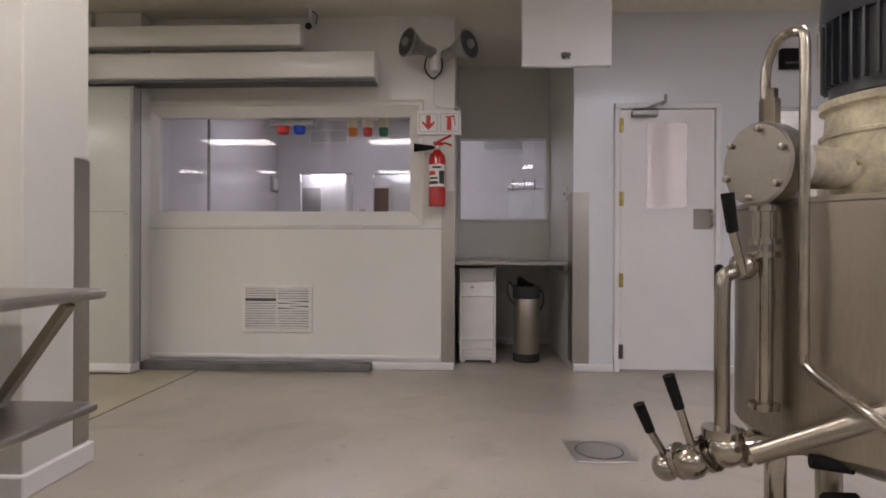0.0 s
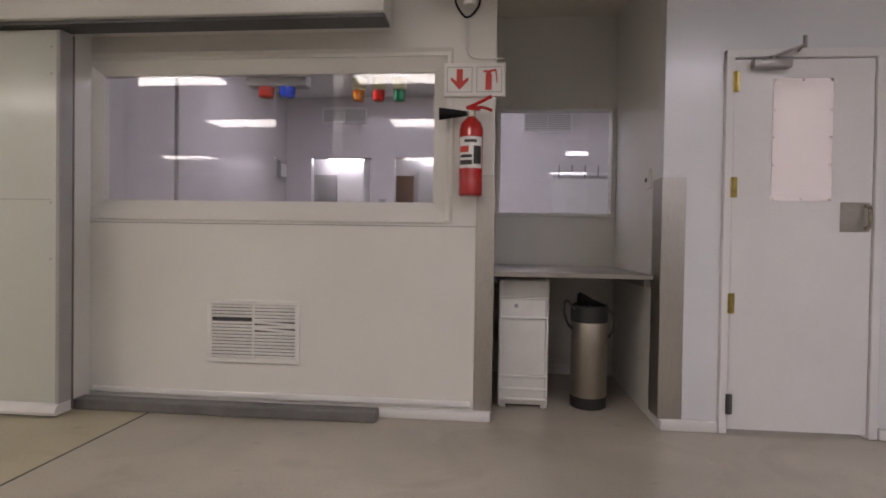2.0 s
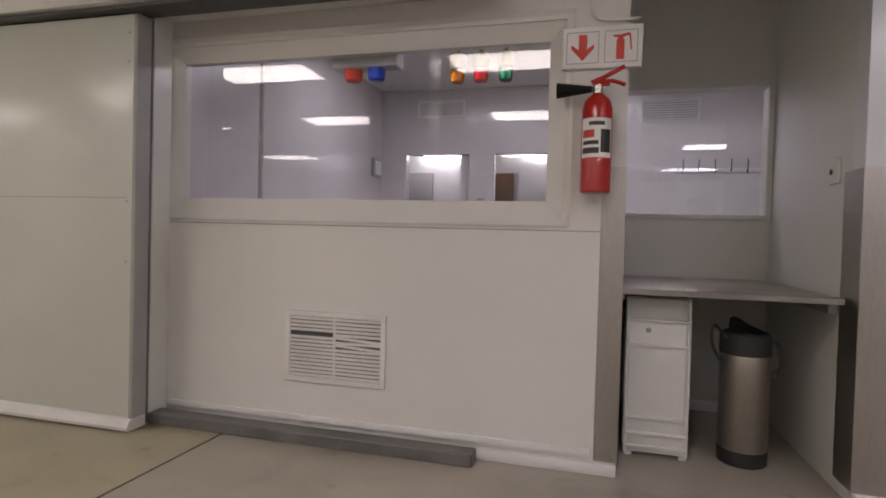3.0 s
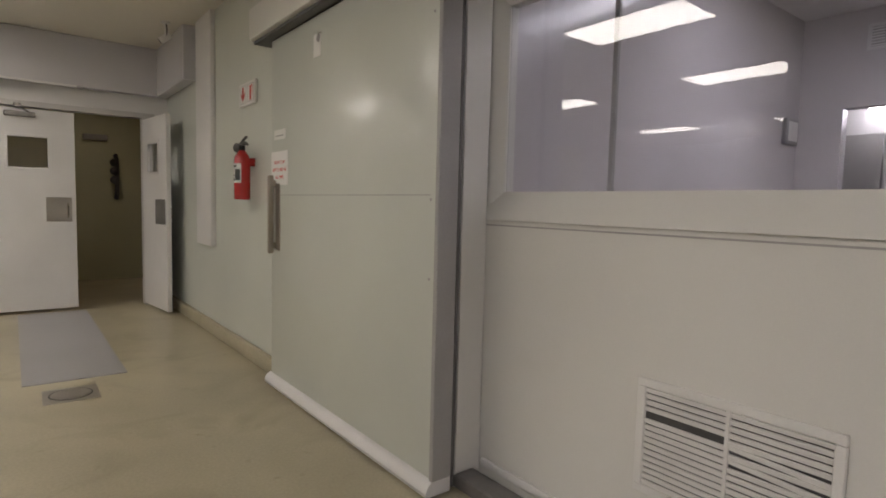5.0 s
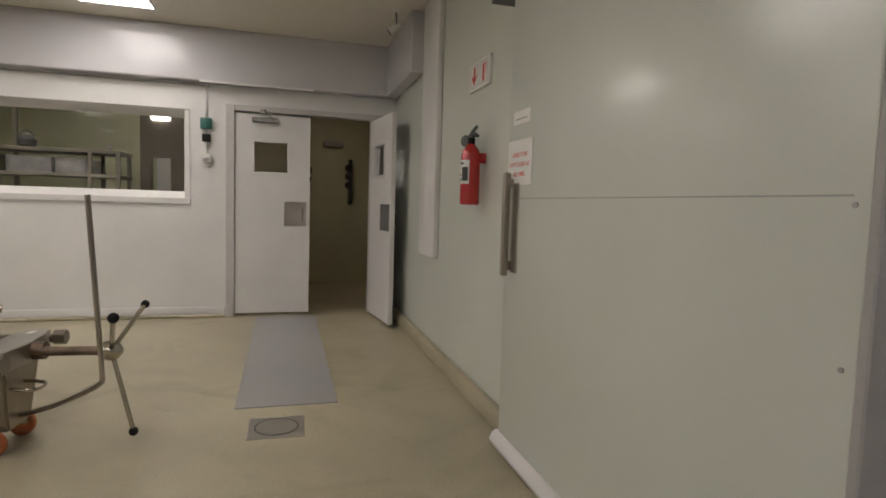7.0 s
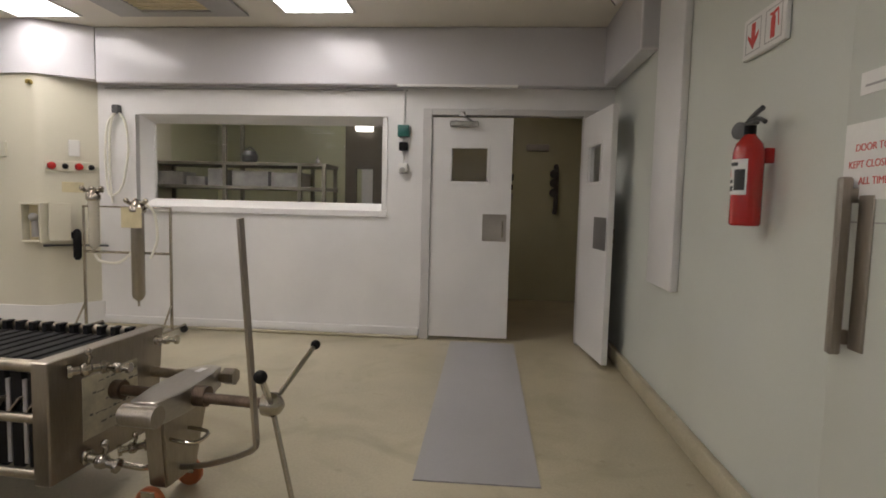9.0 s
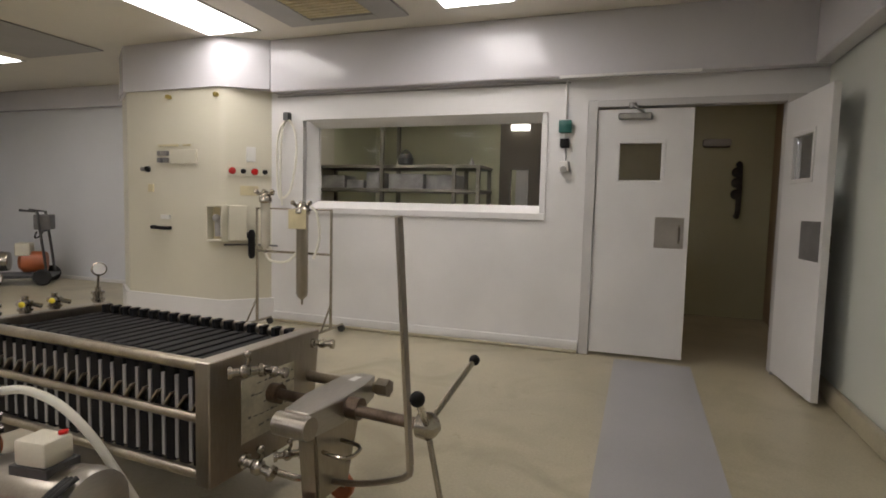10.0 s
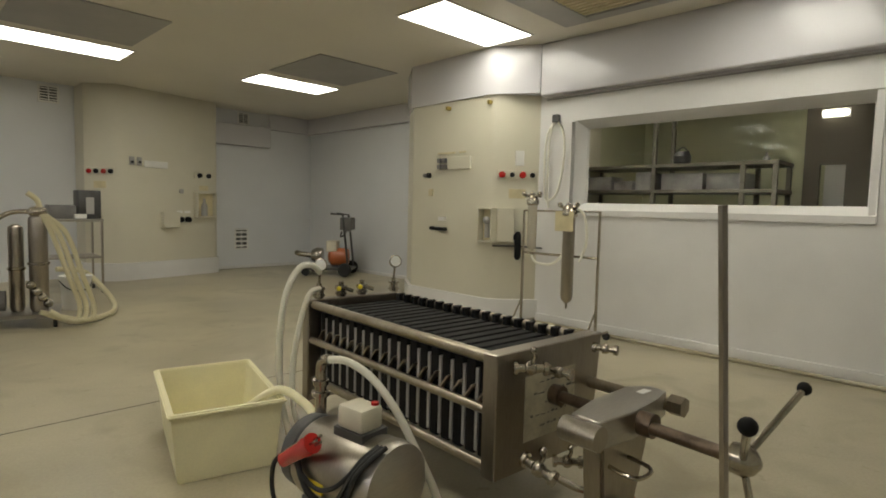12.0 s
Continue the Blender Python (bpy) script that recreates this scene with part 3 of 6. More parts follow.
rod(bm, (1.87, YA - 0.10, 2.09), (1.87, YA - 0.10, 2.15), 0.011)
part("door_closer", bm, ALU, d, "grey hydraulic door closer with a bent arm")

# double door in the west wall
d = thing("door_2", "pale double door, one leaf shut and the other swung open", "door", kind="structure")
bm = B()
for lo, hi in (((XW - 0.10, DD[0] - 0.05, 0), (XW + 0.025, DD[0] + 0.03, 2.13)), ((XW - 0.10, DD[1] - 0.085, 0), (XW + 0.025, DD[1] + 0.04, 2.13)), ((XW - 0.10, DD[0] + 0.03, 2.075), (XW + 0.025, DD[1] - 0.085, 2.13))):
    block(bm, lo, hi, 0.004)
part("door_frame", bm, FRAMEPAINT, d)


def swing_leaf(name, width, at, flip, plate=STEEL_H):
    """A flush door leaf hinged at the origin, closed along +y, its face to +x."""
    holder = new(name)
    bm = B()
    s = -1 if flip else 1
    y0, y1 = 0.0, s * width
    wy0, wy1 = s * (width - 0.55), s * (width - 0.23)
    for a, b, z0, z1 in ((y0, wy0, 0.03, 2.055), (wy1, y1, 0.03, 2.055), (wy0, wy1, 0.03, 1.48), (wy0, wy1, 1.78, 2.055)):
        block(bm, (-0.022, a, z0), (0.022, b, z1))
    bpy.data.objects.remove(holder)
    leaf = part(name, bm, WHITE, d)
    leaf.matrix_basis = at
    pane("pane", (-0.004, min(wy0, wy1), 1.48), (0.004, max(wy0, wy1), 1.78), leaf)
    bm = B()
    for lo, hi in (((0.022, min(wy0, wy1) - 0.03, 1.45), (0.03, max(wy0, wy1) + 0.03, 1.48)), ((0.022, min(wy0, wy1) - 0.03, 1.78), (0.03, max(wy0, wy1) + 0.03, 1.81)), ((0.022, min(wy0, wy1) - 0.03, 1.48), (0.03, min(wy0, wy1), 1.78)), ((0.022, max(wy0, wy1), 1.48), (0.03, max(wy0, wy1) + 0.03, 1.78))):
        block(bm, lo, hi, 0.002)
    part("window_bead", bm, WHITE, leaf)
    a, b = sorted((s * (width - 0.255), s * (width - 0.035)))
    part("push_plate", block(B(), (0.0225, a, 0.935), (0.0255, b, 1.185), 0.001), plate, leaf)
    bm = pipe(B(), [(0.025, s * (width - 0.07), 0.98), (0.05, s * (width - 0.07), 1.0), (0.05, s * (width - 0.07), 1.10), (0.025, s * (width - 0.07), 1.12)], 0.007, 8)
    part("door_handle", bm, CHROME, leaf)
    return leaf


l1 = swing_leaf("door_leaf", 0.735, pose(XW - 0.02, DD[0] + 0.032, 0), False)
bm = block(B(), (0.025, 0.16, 1.97), (0.07, 0.42, 2.02), 0.01)
pipe(bm, [(0.05, 0.36, 2.02), (0.10, 0.30, 2.055), (0.06, 0.26, 2.09)], 0.008)
rod(bm, (0.05, 0.27, 2.06), (0.05, 0.27, 2.10), 0.03)
part("door_closer", bm, ALU, l1)
l2 = swing_leaf("door_leaf", 0.735, pose(XW + 0.03, DD[1] - 0.065, 0, 0, 0, 97), True, GREY)
part("kick_plate", block(B(), (-0.026, -0.70, 0.93), (-0.0225, -0.40, 1.19), 0.001), GREY, l2, "dark steel plate")
bm = B()
for lo, hi in (((-0.03, -0.535, 1.45), (-0.022, -0.155, 1.48)), ((-0.03, -0.535, 1.78), (-0.022, -0.155, 1.81)), ((-0.03, -0.535, 1.48), (-0.022, -0.505, 1.78)), ((-0.03, -0.185, 1.48), (-0.022, -0.155, 1.78))):
    block(bm, lo, hi, 0.002)
part("window_bead", bm, WHITE, l2)

# ceiling lamps, hatch and air vents
def lamp(cx, cy, mat, z=H, lx=1.16, ly=0.56, label="recessed rectangular ceiling lamp, lit", group="ceiling lamps"):
    g = thing("ceiling_lamp", label, "lamp", pose(cx, cy, z), group)
    bm = B()
    for lo, hi in (((-lx / 2 - 0.02, -ly / 2 - 0.02, -0.012), (lx / 2 + 0.02, -ly / 2, 0.0)), ((-lx / 2 - 0.02, ly / 2, -0.012), (lx / 2 + 0.02, ly / 2 + 0.02, 0.0)), ((-lx / 2 - 0.02, -ly / 2, -0.012), (-lx / 2, ly / 2, 0.0)), ((lx / 2, -ly / 2, -0.012), (lx / 2 + 0.02, ly / 2, 0.0))):
        block(bm, lo, hi, 0.002)
    part("frame_trim", bm, WHITE, g)
    part("diffuser", block(B(), (-lx / 2, -ly / 2, -0.007), (lx / 2, ly / 2, -0.001)), mat, g, "glowing white diffuser")
    return g


first = lamp(-6.42, 0.005, TUBE)
# the last one, at (-1.2, -3.65), is unseen and added to brighten the back
for cx, cy in ((-6.67, -3.50), (-4.08, -3.65), (-6.34, 2.43), (-3.42, 2.52), (-3.62, 0.12), (-0.75, 0.1), (-0.72, 2.5), (-1.2, -3.65)):
    copy_thing(first, pose(cx, cy, H))
cool = lamp(2.2, 2.4, TUBE_COOL, label="recessed rectangular ceiling lamp, lit cool white")
for cx, cy in ((2.2, -0.4), (2.2, -3.65)):
    copy_thing(cool, pose(cx, cy, H))
for lo, hi, lab in (((-7.17, -2.98, H - 0.012), (-6.06, -1.84, H - 0.001), "large grey flush air panel in the ceiling"), ((-4.58, -3.16, H - 0.012), (-3.44, -1.98, H - 0.001), "large grey flush air panel in the ceiling")):
    v = thing("ceiling_vent", lab, "vent")
    part("panel", block(B(), lo, hi, 0.004), GREYPANEL, v)
v = thing("ceiling_filter", "ceiling air filter with yellowed pleats in a pale frame", "vent", pose(-6.27, 1.235, H))
bm = B()
for lo, hi in (((-0.72, -0.57, -0.02), (0.62, -0.30, 0)), ((-0.72, 0.30, -0.02), (0.62, 0.57, 0)), ((-0.72, -0.30, -0.02), (-0.60, 0.30, 0)), ((0.58, -0.30, -0.02), (0.62, 0.30, 0))):
    block(bm, lo, hi, 0.004)
part("frame_trim", bm, GREYPANEL, v)
bm = B()
for k in range(40):
    x = -0.59 + k * 0.0295
    block(bm, (x, -0.3, -0.012 if k % 2 else -0.006), (x + 0.022, 0.3, -0.001))
part("pleats", bm, OLDPAPER, v)
hd = thing("ceiling_hatch", "white ceiling hatch flap hanging open with a latch", "hatch")
part("flap", block(B(), (0.718, 4.48, 2.195), (1.32, 4.52, H), 0.004), WHITE, hd)
bm = rod(B(), (1.0, 4.48, 2.262), (1.0, 4.445, 2.262), 0.018)
block(bm, (0.975, 4.44, 2.25), (1.04, 4.455, 2.275), 0.004)
rod(bm, (1.02, 4.45, 2.262), (1.03, 4.45, 2.235), 0.008)
part("latch", bm, DARK, hd)

# floor drains
def drain(cx, cy, s):
    g = thing("floor_drain", "square steel floor drain with a round cover", "drain", pose(cx, cy, 0, 0, 0, 3), "floor drains")
    part("surround", block(B(), (-s / 2, -s / 2, -0.02), (s / 2, s / 2, 0.004), 0.001), GUARD, g)
    part("ring", lathe(B(), [(s * 0.40, 0.0), (s * 0.40, 0.0055), (s * 0.375, 0.0055), (s * 0.375, 0.0)], Matrix(), 32), DARK, g)
    part("cover", lathe(B(), [(s * 0.37, 0.0), (s * 0.37, 0.0065), (s * 0.02, 0.0075)], Matrix(), 32), GUARD, g)
    return g
dr = drain(0.98, 3.375, 0.285)
copy_thing(dr, pose(-4.43, 3.785, 0, 0, 0, -1))

# ---- rooms beyond the windows and doors ----
LH = 2.95
strip("floor_lab", (-3.0, YA + 0.125, -0.1), (XE, 12.2, -0.002), FLOOR_R, "grey resin floor of the room beyond", "floor", 0)
strip("ceiling_lab", (-3.0, 6.52, LH), (XE, 12.2, LH + 0.1), WHITE, "white ceiling of the room beyond", "ceiling", 0)
strip("ceiling_lab_near", (-3.0, YA + 0.125, LH), (0.128, 6.52, LH + 0.1), WHITE, "white ceiling of the room beyond", "ceiling", 0)
strip("ceiling_lab_side", (1.312, YA + 0.125, LH), (XE, 6.52, LH + 0.1), WHITE, "white ceiling of the room beyond", "ceiling", 0)
wall("wall_lab_left", "y", -2.72, -2.6, YA + 0.125, 9.3, 0, LH, LABWALL, "lilac-grey panel wall of the room beyond")
wall("wall_lab_far", "x", 9.3, 9.42, -2.72, XE, 0, LH, LABWALL, "lilac-white far wall with two doorways", [(-2.25, -1.42, -0.001, 2.13), (-1.1, 0.05, -0.001, 2.13)])
wall("wall_lab_right", "y", XE, XE + 0.1, YA + 0.125, 12.2, 0, LH, LABWALL, "lilac-grey end wall of the room beyond")
wall("wall_corridor_far", "x", 10.7, 10.8, -2.9, XE, 0, LH, WHITE, "white far wall of the corridor")
wall("wall_corridor_left", "y", -3.0, -2.9, 9.42, 10.7, 0, LH, LABWALL, "lilac-grey corridor end wall")
wall("wall_corridor_mid", "y", -1.56, -1.46, 9.42, 10.7, 0, LH, WHITE, "white corridor partition")
strip("wall_seam_cover", (-1.99, 5.63, 0.0), (-1.965, 5.65, LH), GREYPANEL, "thin grey upright strip behind the window", "trim", 0.003)
lab1 = lamp(-1.35, 7.55, TUBE_LAB, LH, 1.16, 0.3, "long ceiling lamp of the room beyond, lit", "lab lamps")
copy_thing(lab1, pose(0.25, 8.0, LH))
# unseen copy put behind the white door to brighten what its pane shows
copy_thing(lab1, pose(1.98, 6.3, LH))
copy_thing(lab1, pose(3.7, 6.0, LH))
cs = thing("strip_light", "bright strip light in the corridor", "lamp", group="corridor lights")
part("tube", block(B(), (-2.42, 10.56, 2.28), (-1.74, 10.62, 2.32), 0.01), STRIPLIGHT, cs)
part("housing", block(B(), (-2.47, 10.54, 2.32), (-1.70, 10.64, 2.36), 0.006), WHITE, cs)
part("hanger", block(B(), (-2.1, 10.58, 2.36), (-2.08, 10.60, LH)), WHITE, cs)
cs2 = copy_thing(cs, pose(1.5, 0.0, 0.14))
dw = thing("corridor_door", "white corridor door, shut", "door")
part("door_leaf", block(B(), (-2.27, 10.655, 0.0), (-1.72, 10.695, 2.20), 0.005), WHITE, dw)
dw2 = copy_thing(dw, pose(1.30, 0, 0))
dg = thing("corridor_door", "grey-blue corridor door, shut", "door")
part("door_leaf", block(B(), (-2.86, 10.655, 0.0), (-2.29, 10.695, 2.06), 0.005), GREYPANEL, dg)
dk = thing("corridor_door", "dark brown corridor door, shut", "door")
part("door_leaf", block(B(), (-1.42, 10.655, 0.0), (-1.05, 10.695, 2.05), 0.005), BROWN, dk)
grille("wall_vent", 0.62, 0.22, pose(-1.80, 9.296, 2.70), WHITE, "white louvred vent high on the far wall", 7, GREYPANEL)
grille("wall_vent", 0.64, 0.28, pose(0.91, 9.296, 2.60), WHITE, "white louvred vent high on the far wall", 8, GREYPANEL)
hk = thing("hook_rail", "pale wooden rail with metal coat hooks", "coat rack")
part("rail", block(B(), (0.98, 9.275, 1.885), (1.95, 9.298, 1.935), 0.004), WHITE, hk)
for k in range(6):
    x = 1.06 + k * 0.165
    part("hook", pipe(B(), [(x, 9.275, 1.91), (x, 9.24, 1.90), (x, 9.22, 1.94), (x, 9.225, 2.03)], 0.007, 6, 2), DARK, hk)
    if k % 2 == 0:
        part("lower_hook", pipe(B(), [(x, 9.275, 1.90), (x, 9.235, 1.875), (x, 9.225, 1.90)], 0.006, 6, 2), DARK, hk)
bd = thing("wall_board", "plain white board below the coat hooks", "board")
part("board", block(B(), (0.98, 9.285, 1.15), (1.95, 9.298, 1.87), 0.003), WHITE, bd)
sw = thing("wall_switch", "small square grey wall switch", "switch")
part("plate", block(B(), (-1.31, 9.285, 1.45), (-1.22, 9.298, 1.58), 0.003), GREYPANEL, sw)
dv = thing("wall_clock_box", "small framed wall display near the corner", "display")
part("case", block(B(), (-2.598, 8.95, 1.82), (-2.55, 9.2, 2.05), 0.01), GREYPANEL, dv)
part("screen", block(B(), (-2.5498, 8.98, 1.85), (-2.547, 9.17, 2.02)), PAPER, dv)

# shelf and cartons seen through the right-hand window
sh = thing("wall_shelf", "cream wall shelf with a brown carton", "shelf")
part("shelf_board", block(B(), (3.95, 6.6, 1.50), (4.55, 6.919, 1.62), 0.005), CREAM, sh)
bx = thing("carton", "small brown cardboard carton on the wall shelf", "box")
part("box_body", block(B(), (4.05, 6.65, 1.62), (4.22, 6.85, 1.84), 0.004), BROWN, bx)
wall("wall_lab_nook", "x", 6.92, 7.0, 2.6, XE, 0, LH, CREAM, "cream wall of the small store behind the window")
wt = thing("lab_bench", "dark bench top beneath the shelf", "bench")
part("worktop", block(B(), (2.9, 6.1, 1.26), (4.4, 6.6, 1.30), 0.006), DARK, wt)
part("front_panel", block(B(), (2.95, 6.15, -0.002), (4.35, 6.55, 1.26), 0.004), WHITE, wt)

# store room behind the west window
DX = -9.9
strip("floor_store", (DX, 0.0, -0.1), (XW - 0.132, 5.2, -0.002), FLOOR_L, "beige resin floor of the store room", "floor", 0)
strip("ceiling_store", (DX, 0.0, 2.6), (XW - 0.132, 5.2, 2.7), DIM, "beige ceiling of the store room, dimness put into its colour", "ceiling", 0)
wall("wall_store_far", "y", DX - 0.1, DX, 0.0, 5.2, 0, 2.6, OLIVE, "pale yellow-green store room wall")
wall("wall_store_south", "x", 0.0, 0.08, DX, XW - 0.132, 0, 2.6, OLIVE, "pale yellow-green store room wall")
wall("wall_store_north", "x", 3.05, 3.13, DX, XW - 0.132, 0, 2.6, DIM, "beige partition between store and passage, dimness put into its colour")
wall("wall_passage_north", "x", 5.1, 5.2, DX, XW - 0.132, 0, 2.6, DIM, "beige passage wall, dimness put into its colour")
wall("wall_store_partition", "y", -8.88, -8.82, 2.17, 3.05, 0, 2.6, STOREDARK, "dark brown partition with a doorway in the store room", [(2.30, 2.50, -0.001, 1.66)])
strip("store_door_leaf", (-9.60, 2.20, -0.002), (-9.56, 2.95, 2.05), WHITE, "white door in the store room", "door", 0.004)
bh = thing("bulkhead_light", "small oblong bulkhead light on the dark partition, lit", "lamp")
part("diffuser", block(B(), (-8.815, 2.30, 2.095), (-8.75, 2.50, 2.155), 0.018, 2), TUBE_BULK, bh, "glowing white diffuser")
part("base", block(B(), (-8.82, 2.29, 2.085), (-8.812, 2.51, 2.165), 0.002), WHITE_PL, bh)
# three strong fill lamps, hidden above the window's view, brighten the store walls
stl = lamp(-9.3, 2.6, TUBE_STORE, 2.598, 0.34, 0.12, "small fill lamp added out of view to brighten the store room", "store lamps")
copy_thing(stl, pose(-7.92, 0.9, 2.598))
copy_thing(stl, pose(-7.92, 2.2, 2.598))
# fill lamp, added above the door's view to lift the dark passage
psl = lamp(-8.6, 4.3, TUBE_PASS, 2.598, 0.5, 0.2, "dim fill lamp added out of view to brighten the passage", "passage lamps")
rk = thing("shelving_rack", "dark metal shelving rack with half-full shelves", "shelf")
for x in (-8.75, -8.3):
    for y in (0.1, 0.95, 1.8, 2.07):
        part("upright", block(B(), (x - 0.02, y - 0.02, -0.002), (x + 0.02, y + 0.02, 1.66 if y != 0.95 else 2.3), 0.002), SHELFDARK, rk)
for z in (0.35, 0.8, 1.22, 1.38, 1.64):
    part("shelf_board", block(B(), (-8.78, 0.05, z), (-8.27, 2.10, z + 0.035), 0.003), SHELFDARK, rk)
random.seed(4)
for k, (y, wd) in enumerate(((0.14, 0.30), (0.47, 0.22), (0.72, 0.17), (1.0, 0.42), (1.45, 0.36))):
    hgt = (0.15, 0.10, 0.19, 0.17, 0.16)[k]
    bxx = thing("storage_box", "plastic storage box on the rack, its shade put into the grey", "box", group="storage boxes")
    part("box_body", block(B(), (-8.65, y, 1.415), (-8.36, y + wd, 1.415 + hgt), 0.012, 2), SHADEBOX, bxx)
kt = thing("kettle", "dark rounded pot on top of the rack", "pot")
part("pot_body", lathe(B(), [(0.05, 0), (0.085, 0.03), (0.09, 0.09), (0.06, 0.14), (0.0, 0.15)][:-1], pose(-8.5, 1.15, 1.675), 20), DARK, kt)
part("pot_handle", pipe(B(), [(-8.5, 1.08, 1.80), (-8.5, 1.15, 1.86), (-8.5, 1.22, 1.80)], 0.008, 8, 3), DARK, kt)
bt = thing("clear_bottle", "small bottle standing on the rack", "bottle")
part("bottle_body", lathe(B(), [(0.03, 0), (0.03, 0.04), (0.01, 0.06), (0.01, 0.09)], pose(-8.45, 1.95, 1.675), 12), GREYPANEL, bt)

# fittings in the passage behind the double door
def switch_stack(name, x, y, z, label):
    g = thing(name, label, "switch")
    part("conduit", rod(B(), (x + 0.01, y, z + 0.05), (x + 0.01, y, z + 0.6), 0.008), GREYPANEL, g)
    for k, (s, mt) in enumerate(((0.09, DARK), (0.07, BLACK), (0.08, GREYPANEL))):
        part("switch_box", block(B(), (x, y - s / 2, z - k * 0.13 - s / 2), (x + 0.06, y + s / 2, z - k * 0.13 + s / 2), 0.006), mt, g)
switch_stack("switch_group", DX, 4.15, 1.65, "dark switch boxes on the passage wall")
vp = thing("valve_group", "dark pipe valves on the passage wall", "valve")
bm = pipe(B(), [(DX, 4.75, 1.2), (DX + 0.12, 4.75, 1.25), (DX + 0.12, 4.75, 1.75), (DX, 4.75, 1.8)], 0.03, 10, 2)
for z in (1.45, 1.58, 1.7):
    ball(bm, (DX + 0.14, 4.72, z), 0.06, 10)
part("valve_body", bm, DARK, vp)
bl = thing("bulkhead_lamp", "unlit bulkhead lamp on the passage wall", "lamp")
part("lamp_body", block(B(), (DX, 4.35, 2.0), (DX + 0.08, 4.65, 2.09), 0.02, 2), GREYPANEL, bl)

# ---- main hall things ----
pr = thing("filter_press", "stainless filter press on castors with black plates and clamp levers", "filter press", pose(-4.573, 0.883, 0, 0, 0, -4.0))
PW, PZ0, PZ1, PL = 0.325, 0.19, 0.655, 1.37
part("rear_plate", block(B(), (-PW, -0.03, 0.1), (PW, 0.035, PZ1), 0.006), STEEL, pr)
bm = prism(B(), [(-PW + 0.05, 0.19), (PW - 0.0, 0.19), (PW, PZ1), (-PW, PZ1)], PL - 0.005, PL + 0.065, Matrix(((1, 0, 0, 0), (0, 0, 1, 0), (0, 1, 0, 0), (0, 0, 0, 1))))
bmesh.ops.bevel(bm, geom=bm.edges[:], offset=0.004, segments=1, affect="EDGES")
part("front_plate", bm, STEEL, pr)
for sx in (-1, 1):
    part("top_rail", rod(B(), (sx * 0.285, 0.03, 0.628), (sx * 0.285, PL, 0.628), 0.023), RAIL, pr)
    part("middle_rail", rod(B(), (sx * 0.30, 0.03, 0.435), (sx * 0.30, PL, 0.435), 0.018), RAIL, pr)
    part("bottom_rail", rod(B(), (sx * 0.285, 0.03, 0.215), (sx * 0.285, PL, 0.215), 0.020), RAIL, pr)
part("tie_rod", rod(B(), (-0.25, PL + 0.06, 0.455), (-0.25, 1.80, 0.455), 0.024), RAIL, pr)
NP = 18
pitch = (PL - 0.075) / NP
bm = block(B(), (-0.265, -0.025, 0.225), (0.265, 0.025, 0.615), 0.003)
block(bm, (-0.285, -0.014, 0.60), (-0.235, 0.014, 0.655), 0.003)
block(bm, (0.225, -0.014, 0.60), (0.262, 0.014, 0.64), 0.003)
plate_me = mesh_of("filter_plate", bm, BLACK)
pad_me = mesh_of("filter_pad", block(B(), (-0.258, -0.008, 0.24), (0.2655, 0.008, 0.565)), GREYPANEL)
lug_me = mesh_of("plate_lug", block(B(), (0.263, -0.004, -0.03), (0.288, 0.004, 0.05), 0.002, m=pose(0, 0, 0, -38)), RAIL)
for k in range(NP):
    y = 0.055 + (k + 0.5) * pitch
    for nm, me, dz, dy in (("filter_plate", plate_me, 0, 0), ("filter_pad", pad_me, 0, pitch / 2), ("plate_lug", lug_me, 0.462, 0)):
        o = new(nm, me)
        o.parent = pr
        o.location = (0, y + dy, dz)
part("note", block(B(), (-0.14, PL + 0.066, 0.30), (0.17, PL + 0.068, 0.55)), NOTEPAPER, pr, "yellowed taped note with faded handwriting")
for k, (a, b) in enumerate(((0.08, 0.13), (-0.10, 0.14), (-0.01, 0.03), (-0.11, 0.14), (-0.02, 0.09))):
    x = -b
    while x < (0.13 if k in (1, 3) else 0.06):
        wd = random.uniform(0.01, 0.03)
        bm = block(B(), (x, PL + 0.0682, 0.515 - k * 0.043), (x + wd, PL + 0.0688, 0.515 - k * 0.043 + random.uniform(0.003, 0.009)), m=pose(0, 0, 0, 0, random.uniform(-1, 1), 0))
        part("written_word", bm, GREY, pr)
        x += wd + random.uniform(0.006, 0.02)
part("screw", rod(B(), (0, PL + 0.06, 0.455), (0.03, 2.15, 0.455), 0.022, seg=20), SCREW, pr, "oily threaded clamp screw")
part("thrust_collar", rod(B(), (0, PL + 0.065, 0.455), (0, PL + 0.11, 0.455), 0.04), SCREW, pr)
bm = prism(B(), [(-0.205, 1.64), (-0.275, 1.70), (-0.265, 1.765), (-0.15, 1.79), (0.04, 1.81), (0.225, 1.79), (0.22, 1.68), (0.05, 1.645)], 0.405, 0.50)
bmesh.ops.bevel(bm, geom=bm.edges[:], offset=0.004, segments=1, affect="EDGES")
part("yoke", bm, STEEL_H, pr)
bm = rod(B(), (0.235, 1.665, 0.452), (0.235, 1.805, 0.452), 0.042)
part("yoke_boss", bm, STEEL, pr)
part("yoke_boss", rod(B(), (-0.25, 1.79, 0.46), (-0.25, 1.845, 0.46), 0.038, seg=6), STEEL, pr)
part("screw_nut", rod(B(), (0, 1.80, 0.455), (0, 1.86, 0.455), 0.042, seg=20), SCREW, pr)
part("sticker", block(B(), (-0.215, 1.70, 0.5005), (-0.155, 1.73, 0.5015)), PAPER, pr)
